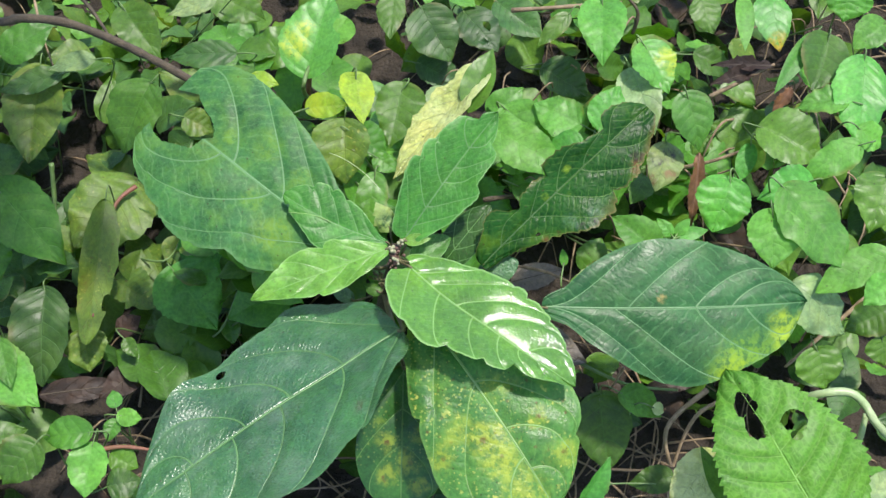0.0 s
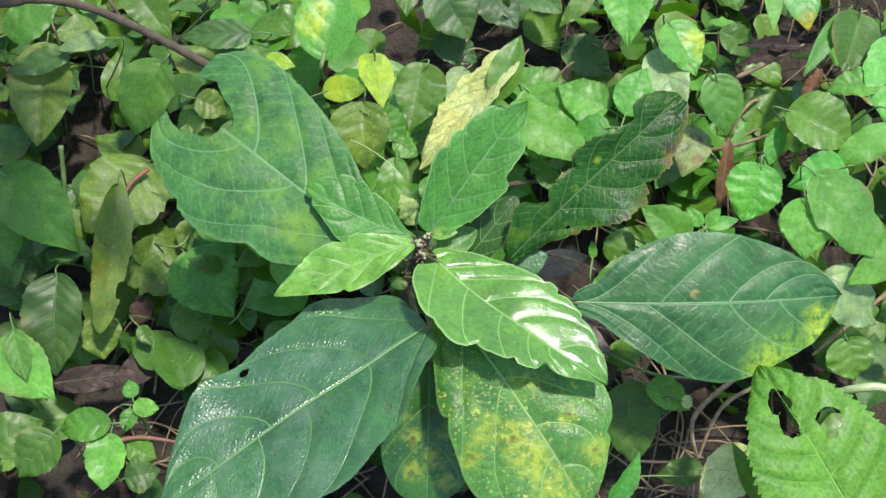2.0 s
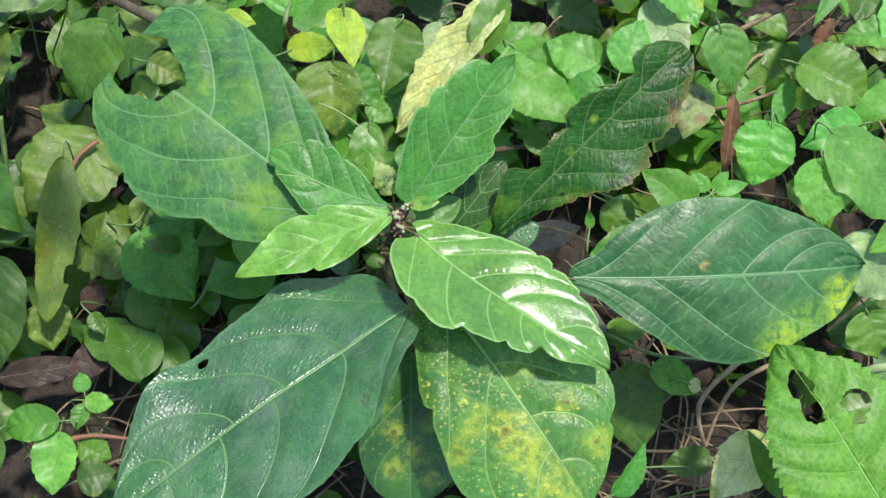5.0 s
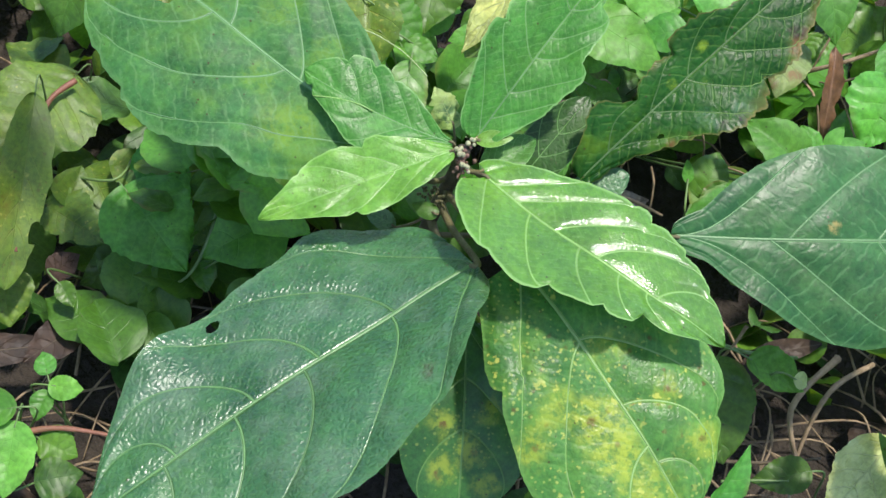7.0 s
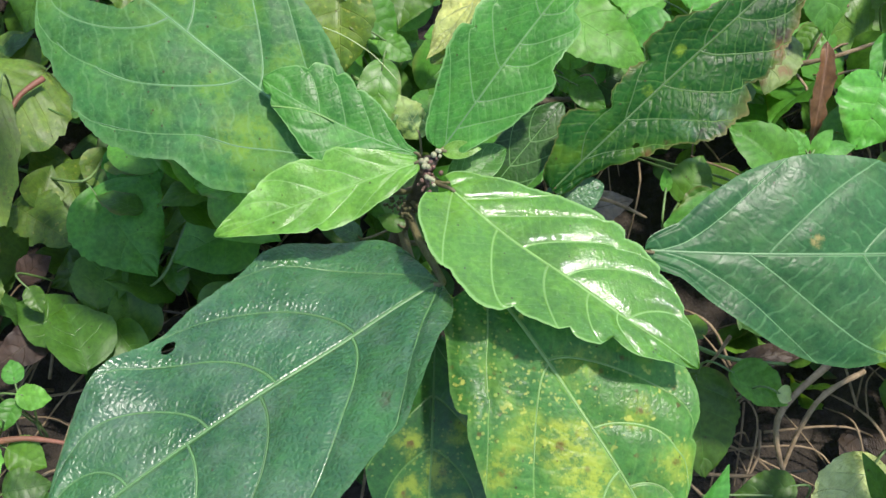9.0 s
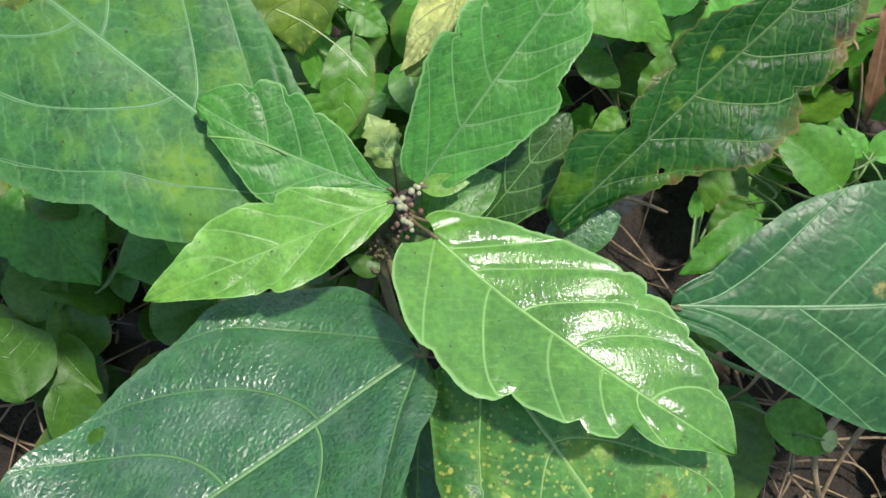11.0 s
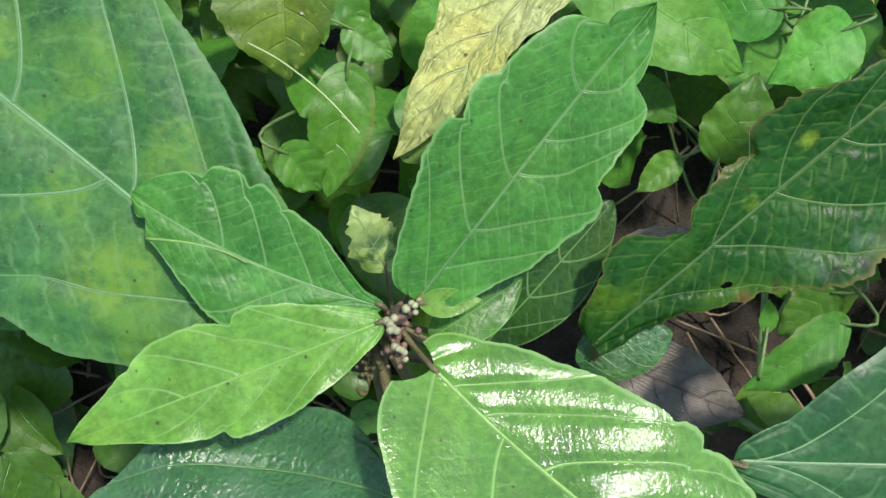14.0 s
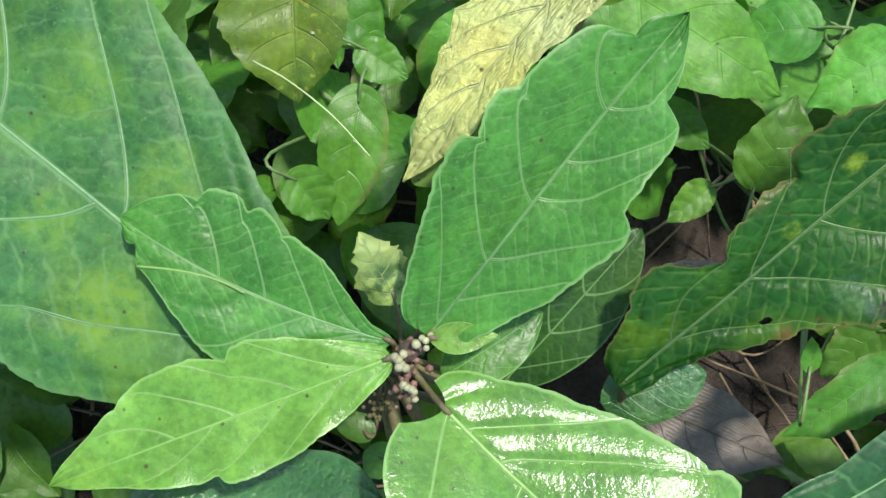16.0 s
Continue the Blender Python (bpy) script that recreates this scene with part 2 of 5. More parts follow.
LEAF = {
    "big": leaf_material("big_leaf", (0.027, 0.108, 0.031), (0.013, 0.064, 0.019), (0.10, 0.22, 0.07), ladder=270.0, dashes=0.12, web=0.12, rough=0.35, through_light=0.1, quilt=0.45, vein_m=0.0006, vein_w=0.030, rim=0.2, sheen_tint=0.2, gloss=0.75, flecks=0.45, grain=0.3, rungs=0.18, cell=420.0, domes=0.3, mottle=0.45, swell=0.6, stains=((0.045, 0.038, 0.0045, (0.055, 0.03, 0.015), 0.7), (0.15, 0.0, 0.05, (0.06, 0.17, 0.04), 0.4))),
    "bigedge": leaf_material("big_leaf_yellow_edge", (0.025, 0.100, 0.031), (0.015, 0.070, 0.022), (0.12, 0.26, 0.10), ladder=170.0, dashes=0.26, cell=320.0, domes=0.12, web=0.04, rough=0.42, through_light=0.12, quilt=0.3, vein_m=0.0006, vein_w=0.030, rim=0.2, sheen_tint=0.0, gloss=0.28,
                             stains=((0.128, -0.036, 0.034, (0.14, 0.28, 0.022), 0.9), (0.110, -0.042, 0.018, (0.22, 0.34, 0.02), 0.85), (0.146, -0.018, 0.018, (0.26, 0.37, 0.02), 0.9), (0.068, 0.003, 0.0036, (0.30, 0.24, 0.08), 0.9), (0.02, 0.02, 0.012, (0.02, 0.06, 0.03), 0.6))),
    "bigyellow": leaf_material("big_leaf_mottled", (0.054, 0.185, 0.036), (0.032, 0.135, 0.030), (0.17, 0.32, 0.08), patch=(0.17, 0.29, 0.03), patch_at=0.64, spot=0.6, pins=0.5, ladder=200.0, dashes=0.2, cell=420.0, domes=0.12, rough=0.4, gloss=0.25, through_light=0.2, quilt=0.35, vein_m=0.0007, vein_w=0.038, rim=0.25,
                               stains=((0.082, -0.0104, 0.018, (0.30, 0.37, 0.04), 0.85), (0.070, -0.012, 0.014, (0.30, 0.37, 0.04), 0.8), (0.056, -0.021, 0.011, (0.30, 0.37, 0.04), 0.7), (0.066, -0.039, 0.011, (0.30, 0.37, 0.04), 0.7), (0.076, 0.021, 0.009, (0.30, 0.37, 0.04), 0.55), (0.101, 0.022, 0.011, (0.30, 0.37, 0.04), 0.65), (0.050, 0.012, 0.012, (0.30, 0.37, 0.04), 0.5), (0.108, -0.012, 0.02, (0.30, 0.37, 0.04), 0.6), (0.070, -0.0125, 0.0029, (0.085, 0.038, 0.012), 0.85), (0.066, -0.037, 0.0024, (0.085, 0.038, 0.012), 0.8), (0.076, 0.021, 0.0022, (0.085, 0.038, 0.012), 0.8), (0.101, 0.022, 0.0024, (0.085, 0.038, 0.012), 0.7), (0.083, -0.009, 0.0017, (0.085, 0.038, 0.012), 0.6))),
    "bigspotted": leaf_material("big_leaf_spotted", (0.035, 0.130, 0.024), (0.020, 0.085, 0.018), (0.13, 0.26, 0.07), ladder=200.0, dashes=0.06, rough=0.36, through_light=0.3, quilt=0.35, vein_m=0.0005, pins=0.3,
                                stains=((0.046, -0.009, 0.0085, (0.25, 0.33, 0.035), 0.85), (0.046, -0.009, 0.0028, (0.10, 0.045, 0.015), 0.9), (0.058, 0.004, 0.009, (0.25, 0.33, 0.035), 0.9), (0.058, 0.005, 0.0026, (0.10, 0.045, 0.015), 0.7), (0.066, -0.008, 0.009, (0.25, 0.33, 0.035), 0.8), (0.068, -0.010, 0.003, (0.10, 0.045, 0.015), 0.8), (0.040, 0.011, 0.008, (0.25, 0.33, 0.035), 0.6), (0.072, 0.011, 0.008, (0.25, 0.33, 0.035), 0.7), (0.034, -0.014, 0.005, (0.25, 0.33, 0.035), 0.5))),
    "bigpatch": leaf_material("big_leaf_patched", (0.047, 0.157, 0.043), (0.026, 0.106, 0.031), (0.13, 0.27, 0.10), patch=(0.10, 0.215, 0.028), patch_at=0.60, gloss=0.2, swell=0.3, rungs=0.12, ladder=150.0, dashes=0.34, mottle=0.6, web=0.12, cell=300.0, domes=0.16, flecks=0.3, stains=((0.052, 0.020, 0.016, (0.17, 0.29, 0.02), 0.5), (0.075, 0.010, 0.010, (0.13, 0.26, 0.02), 0.5), (0.060, -0.016, 0.012, (0.14, 0.27, 0.02), 0.42), (0.090, -0.020, 0.012, (0.12, 0.25, 0.02), 0.5), (0.035, 0.030, 0.010, (0.14, 0.27, 0.02), 0.42), (0.110, -0.012, 0.008, (0.14, 0.27, 0.02), 0.5), (0.122, -0.002, 0.007, (0.16, 0.20, 0.03), 0.42)), rough=0.52, through_light=0.22, quilt=0.22, vein_m=0.0007, vein_w=0.026, rim=0.3),
    # Darker green that carries the shade of the leaf above in its colour.
    "shrubshade": leaf_material("shade_toned_shrub_leaf", (0.018, 0.068, 0.010), (0.012, 0.050, 0.008), (0.13, 0.26, 0.09), rough=0.4, gloss=0.25, through_light=0.12, quilt=0.3, vein_m=0.0005, dashes=0.2, ladder=260.0, rim=0.5, cell=420.0, domes=0.12),
    "young": leaf_material("young_leaf", mottle=0.35, flecks=0.25, grain=0.14, rungs=0.14, ladder=330.0, dashes=0.24, cell=420.0, domes=0.12, web=0.1, base=(0.052, 0.192, 0.029), dark=(0.027, 0.135, 0.021), vein=(0.16, 0.33, 0.10), gloss=0.26, rough=0.42, through_light=0.24, quilt=0.28, vein_m=0.0004, vein_w=0.030, rim=0.85),
    "lit": leaf_material("tender_leaf", (0.090, 0.260, 0.028), (0.066, 0.212, 0.025), (0.22, 0.41, 0.11), mottle=0.3, grain=0.6, swell=0.25, rungs=0.12, cell=500.0, domes=0.14, ladder=260.0, dashes=0.14, flecks=0.25, rough=0.15, through_light=0.28, quilt=0.25, vein_m=0.0005, vein_w=0.030, rim=0.85, gloss=0.8),
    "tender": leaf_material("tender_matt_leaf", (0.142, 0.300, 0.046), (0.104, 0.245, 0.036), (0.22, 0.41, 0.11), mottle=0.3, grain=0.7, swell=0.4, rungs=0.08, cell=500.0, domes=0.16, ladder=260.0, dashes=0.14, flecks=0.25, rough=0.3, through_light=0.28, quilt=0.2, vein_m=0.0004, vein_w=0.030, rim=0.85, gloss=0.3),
    "ragged": leaf_material("old_leaf", (0.014, 0.064, 0.008), (0.007, 0.038, 0.005), (0.10, 0.20, 0.04), mottle=0.3, patch=(0.11, 0.20, 0.010), patch_at=0.63, ladder=260.0, dashes=0.3, web=0.1, cell=260.0, domes=0.2, edge=(0.13, 0.12, 0.035), rungs=0.2, rough=0.4, gloss=0.15, scorch=0.3, through_light=0.12, quilt=0.45, vein_m=0.0004, rim=0.5,
                            stains=((0.055, -0.016, 0.007, (0.09, 0.17, 0.10), 0.6), (0.070, -0.024, 0.008, (0.09, 0.17, 0.10), 0.6), (0.066, -0.0265, 0.0045, (0.035, 0.015, 0.03), 0.95), (0.058, -0.0225, 0.0032, (0.04, 0.015, 0.03), 0.9), (0.038, -0.014, 0.003, (0.10, 0.05, 0.015), 0.9), (0.046, -0.017, 0.0025, (0.06, 0.03, 0.01), 0.9), (0.055, 0.004, 0.003, (0.17, 0.26, 0.02), 0.6), (0.066, -0.004, 0.0022, (0.17, 0.26, 0.02), 0.6), (0.075, 0.007, 0.0034, (0.2, 0.3, 0.02), 0.6), (0.105, -0.020, 0.006, (0.12, 0.06, 0.02), 0.9), (0.110, -0.016, 0.005, (0.02, 0.012, 0.01), 0.9))),
    "heart": leaf_material("weed_leaf", rungs=0.04, base=(0.106, 0.330, 0.046), dark=(0.078, 0.245, 0.046), vein=(0.15, 0.38, 0.07), rough=0.42, through_light=0.36, quilt=0.34, web=0.02, dashes=0.03, vein_w=0.06, gloss=0.3, vary=0.26, uneven=0.1, scorch=0.4, mottle=0.2, vein_mix=0.35),
    "bright": leaf_material("bright_weed_leaf", rungs=0.1, vein_mix=0.4, base=(0.122, 0.285, 0.030), dark=(0.086, 0.222, 0.025), vein=(0.22, 0.44, 0.08), rough=0.5, through_light=0.36, quilt=0.6, vein_w=0.05, gloss=0.3, vary=0.1, uneven=0.15, web=0.25, cell=230.0, mottle=0.3),
    # Yellow side: a painted sun highlight, also used for a half-yellow leaf.
    "halfyellow": leaf_material("weed_leaf_half_yellow_lit", rungs=0.04, base=(0.118, 0.335, 0.054), dark=(0.078, 0.245, 0.046), vein=(0.15, 0.38, 0.07), rough=0.42, through_light=0.36, quilt=0.34, web=0.02, dashes=0.03, vein_w=0.06, gloss=0.45, vary=0.1, uneven=0.1, mottle=0.2, vein_mix=0.3, stains=((0.014, 0.012, 0.013, (0.42, 0.52, 0.05), 0.95), (0.026, 0.010, 0.009, (0.42, 0.52, 0.05), 0.9))),
    "orangetip": leaf_material("weed_leaf_orange_tip", rungs=0.04, base=(0.118, 0.335, 0.054), dark=(0.078, 0.245, 0.046), vein=(0.15, 0.38, 0.07), rough=0.42, through_light=0.36, quilt=0.34, web=0.02, dashes=0.03, vein_w=0.06, gloss=0.45, vary=0.1, uneven=0.1, mottle=0.2, vein_mix=0.3, stains=((0.040, 0.0, 0.014, (0.50, 0.36, 0.03), 0.9), (0.046, 0.002, 0.006, (0.16, 0.06, 0.02), 0.8))),
    "blackspot": leaf_material("blotched_leaf", (0.16, 0.24, 0.07), (0.10, 0.17, 0.05), (0.18, 0.26, 0.09), rough=0.5, through_light=0.25, quilt=0.5, stains=((0.010, 0.004, 0.006, (0.03, 0.02, 0.03), 0.95), (0.017, -0.003, 0.005, (0.03, 0.02, 0.03), 0.95), (0.024, 0.006, 0.006, (0.20, 0.12, 0.05), 0.9), (0.030, -0.004, 0.006, (0.12, 0.06, 0.02), 0.8))),
    "russet": leaf_material("russet_dead_leaf", (0.20, 0.095, 0.045), (0.12, 0.055, 0.028), (0.16, 0.08, 0.04), rough=0.55, through_light=0.2, quilt=0.9),
    "green": leaf_material("mid_green_leaf", rungs=0.04, base=(0.078, 0.200, 0.022), dark=(0.050, 0.140, 0.017), vein=(0.085, 0.23, 0.04), rough=0.42, through_light=0.32, quilt=0.34, web=0.02, dashes=0.03, vein_w=0.06, gloss=0.42, vary=0.28, uneven=0.1, scorch=0.4, mottle=0.2, vein_mix=0.35),
    # Dull green, lowered further to put the far leaves' shade into it.
    "dull": leaf_material("dull_leaf", rungs=0.04, vein_mix=0.4, base=(0.046, 0.120, 0.020), dark=(0.028, 0.084, 0.015), vein=(0.12, 0.25, 0.08), rough=0.46, through_light=0.22, quilt=0.6, gloss=0.45, vary=0.3, scorch=0.4),
    "olive": leaf_material("olive_leaf", rungs=0.04, vein_mix=0.5, base=(0.11, 0.19, 0.022), dark=(0.065, 0.13, 0.018), vein=(0.17, 0.22, 0.04), patch=(0.2, 0.13, 0.02), patch_at=0.66, spot=0.3, rough=0.48, through_light=0.28, quilt=0.5),
    "yellow": leaf_material("yellow_leaf", (0.26, 0.44, 0.04), (0.20, 0.38, 0.035), (0.36, 0.48, 0.07), patch=(0.46, 0.53, 0.03), patch_at=0.54, rough=0.45, through_light=0.42, quilt=0.4),
    "pale": leaf_material("pale_leaf", (0.45, 0.53, 0.17), (0.32, 0.41, 0.11), (0.56, 0.62, 0.30), patch=(0.60, 0.67, 0.33), patch_at=0.52, rough=0.26, through_light=0.25, quilt=1.0, scorch=0.2, grain=0.6, cell=330.0, domes=0.25),
    "curl": leaf_material("curled_leaf", (0.30, 0.46, 0.12), (0.16, 0.34, 0.07), (0.42, 0.52, 0.2), patch=(0.48, 0.58, 0.22), patch_at=0.5, rough=0.45, through_light=0.3, quilt=0.8, stains=((0.003, 0.0, 0.010, (0.03, 0.11, 0.035), 0.9),)),
    "ashen": leaf_material("ashen_leaf", (0.20, 0.30, 0.12), (0.15, 0.24, 0.09), (0.2, 0.30, 0.13), rough=0.42, through_light=0.25, quilt=0.5),
    # Dead brown, with the shade these leaves lie in darkening the colour.
    "dead": leaf_material("dead_leaf", (0.048, 0.029, 0.018), (0.024, 0.015, 0.010), (0.06, 0.036, 0.02), rough=0.6, through_light=0.15, quilt=0.9),
    "grey": leaf_material("grey_dead_leaf", (0.17, 0.15, 0.125), (0.11, 0.095, 0.08), (0.15, 0.13, 0.11), rough=0.5, through_light=0.1, quilt=0.9),
}
GREEN_STEM = plain_material("green_stem", (0.12, 0.20, 0.055), (0.075, 0.13, 0.04), 90, 0.5)
PALE_STEM = plain_material("pale_stem", (0.36, 0.44, 0.22), (0.28, 0.38, 0.16), 70, 0.4, 0.2)
BROWN_STEM = plain_material("brown_bark", (0.085, 0.065, 0.038), (0.045, 0.034, 0.02), 120, 0.8, 0.8)
SHRUB_STALK = plain_material("shrub_stalk", (0.13, 0.12, 0.05), (0.08, 0.065, 0.03), 110, 0.7, 0.6)
RED_STEM = plain_material("reddish_stem", (0.20, 0.08, 0.05), (0.12, 0.06, 0.03), 90, 0.6)
STRAW = plain_material("dry_straw", (0.30, 0.22, 0.13), (0.16, 0.11, 0.06), 120, 0.75)
SOIL = plain_material("dark_soil", (0.044, 0.034, 0.024), (0.017, 0.013, 0.009), 45, 0.95, 1.0, 0.01)
DEAD_RIB = plain_material("dead_rib", (0.10, 0.075, 0.05), (0.06, 0.045, 0.03), 120, 0.7)
RUSSET_RIB = plain_material("russet_rib", (0.22, 0.11, 0.06), (0.15, 0.075, 0.04), 120, 0.6)
BUD = plain_material("pale_bud", (0.36, 0.37, 0.21), (0.26, 0.26, 0.14), 400, 0.5)
BRACT = plain_material("brown_bract", (0.20, 0.115, 0.085), (0.11, 0.065, 0.045), 500, 0.6)


RIB = {k: plain_material("rib_" + k, c, tuple(v * 0.8 for v in c), 120, 0.45, 0.2) for k, c in (
    ("bigedge", (0.11, 0.23, 0.085)), ("big", (0.085, 0.19, 0.062)), ("bigspotted", (0.09, 0.20, 0.05)), ("bigyellow", (0.18, 0.31, 0.09)), ("bigpatch", (0.115, 0.25, 0.095)), ("young", (0.11, 0.24, 0.075)),
    ("lit", (0.19, 0.36, 0.08)), ("tender", (0.15, 0.31, 0.06)), ("shrubshade", (0.10, 0.21, 0.06)), ("ragged", (0.055, 0.125, 0.028)), ("heart", (0.20, 0.36, 0.09)), ("bright", (0.17, 0.38, 0.05)))}


# ---- ground ----
def soil(x, y):
    """Height of the soil."""
    near = math.exp(-(x * x + y * y) / 0.8)
    return 0.03 + 0.05 * math.tanh(x / 0.25) * near + 0.018 * noise.noise((x * 7, y * 7, 0)) * near + 0.008 * noise.noise((x * 23, y * 23, 5)) * near + 0.05 * noise.noise((x, y, 9)) * (1 - near)


def mesh_from(name, bm, material, smooth=True):
    me = bpy.data.meshes.new(name)
    bm.to_mesh(me)
    bm.free()
    me.materials.append(material)
    if smooth:
        me.shade_smooth()
    return me


def part(name, bm, material, parent, label="", m=None):
    """One mesh of its own under a thing; m is its pose in the world."""
    ob = new(name, mesh_from(name, bm, material))
    ob.parent = parent
    base = parent.matrix_basis if parent.parent is None else parent.parent.matrix_basis @ parent.matrix_basis
    ob.matrix_basis = base.inverted() @ (m or Matrix())
    return tagged(ob, label)


def thing(name, at, label, category, group=""):
    ob = new(name)
    ob.empty_display_size = 0.02
    ob.matrix_basis = Matrix.Translation(at)
    return tagged(ob, label, category, group)


bm = bmesh.new()
steps = [-60, -20, -8, -4, -2.4, -1.6, -1.2] + [-1 + i * 0.025 for i in range(81)] + [1.2, 1.6, 2.4, 4, 8, 20, 60]
grid = [[bm.verts.new((x, y + 0.1, soil(x, y + 0.1))) for x in steps] for y in steps]
for i in range(len(steps) - 1):
    for j in range(len(steps) - 1):
        bm.faces.new((grid[i][j], grid[i][j + 1], grid[i + 1][j + 1], grid[i + 1][j]))
ground = new("ground", mesh_from("ground", bm, SOIL))
tagged(ground, "dark soil under low weeds", "ground", kind="structure")


# ---- shapes ----
def tube(points, r0, r1, sides=7, bumps=0.0, caps=True):
    """A smooth tapering stalk through points."""
    bm = bmesh.new()
    add_tube(bm, points, r0, r1, sides, bumps)
    return bm


def add_tube(bm, points, r0, r1, sides=7, bumps=0.0):
    pts = [Vector(p) for p in points]
    path, per = [], 6
    for i in range(len(pts) - 1):
        p0, p1, p2, p3 = pts[max(i - 1, 0)], pts[i], pts[i + 1], pts[min(i + 2, len(pts) - 1)]
        for k in range(per):
            t = k / per
            path.append(0.5 * (2 * p1 + (p2 - p0) * t + (2 * p0 - 5 * p1 + 4 * p2 - p3) * t * t + (3 * p1 - p0 - 3 * p2 + p3) * t**3))
    path.append(pts[-1])
    rings = []
    for i, p in enumerate(path):
        d = (path[min(i + 1, len(path) - 1)] - path[max(i - 1, 0)]).normalized()
        q = d.to_track_quat("Z", "Y")
        f = i / (len(path) - 1)
        r = (r0 + (r1 - r0) * f) * (1 + bumps * noise.noise(p * 160))
        rings.append([bm.verts.new(p + q @ Vector((r * math.cos(a), r * math.sin(a), 0))) for a in [2 * math.pi * j / sides for j in range(sides)]])
    for a, b in zip(rings, rings[1:]):
        for j in range(sides):
            bm.faces.new((a[j], a[(j + 1) % sides], b[(j + 1) % sides], b[j]))
    bm.faces.new(rings[0][::-1])
    bm.faces.new(rings[-1])


def ridge(points, r0, r1):
    """A vein standing a little proud of the blade: a flattened tapering tube, half sunk."""
    bm = bmesh.new()
    add_tube(bm, points, r0, r1, 8)
    n, per = len(points), 6
    rings = (n - 1) * per + 1
    bm.verts.ensure_lookup_table()
    for i in range(rings):
        ring = [bm.verts[i * 8 + j] for j in range(8)]
        z = sum(v.co.z for v in ring) / 8
        for v in ring:
            v.co.z = z + (v.co.z - z) * 0.55
    return bm


KIND = {  # base fullness, tip sharpness, teeth, tooth depth, base lobes, side veins, vein slant
    "shrub": (0.62, 0.72, 0, 0.0, 0.0, 5.5, 0.34),
    "shrub_toothed": (0.66, 0.80, 0, 0.0, 0.0, 6.0, 0.42),
    "shrub_wide": (0.75, 0.55, 0, 0.0, 0.0, 5.2, 0.42),
    "heart": (0.45, 1.04, 19, 0.035, 0.12, 4.6, 0.34),
    "round": (0.44, 0.82, 18, 0.03, 0.10, 4.2, 0.30),
    "ovate": (0.56, 0.95, 18, 0.035, 0.0, 5.0, 0.32),
    "toothed": (0.50, 0.82, 24, 0.042, 0.04, 7.0, 0.28),
    "lance": (0.70, 1.00, 0, 0.0, 0.0, 8.0, 0.34),
    "strap": (0.45, 0.60, 0, 0.0, 0.0, 8.0, 0.34),
}


def profile(widths, s):
    """A smooth half-width from even samples along the blade."""
    last = len(widths) - 1
    x = min(max(s, 0.0), 1.0) * last
    i = min(int(x), last - 1)
    t = x - i
    p1, p2 = widths[i], widths[i + 1]
    p0, p3 = widths[max(i - 1, 0)], widths[min(i + 2, last)]
    if i == 0:
        t, p0 = math.sqrt(t), 2 * p1 - p2
    if i == last - 1:
        t, p3 = 1 - (1 - t) ** 0.7, p2
    return max(0.0, 0.5 * (2 * p1 + (p2 - p0) * t + (2 * p0 - 5 * p1 + 4 * p2 - p3) * t * t + (3 * p1 - p0 - 3 * p2 + p3) * t**3))


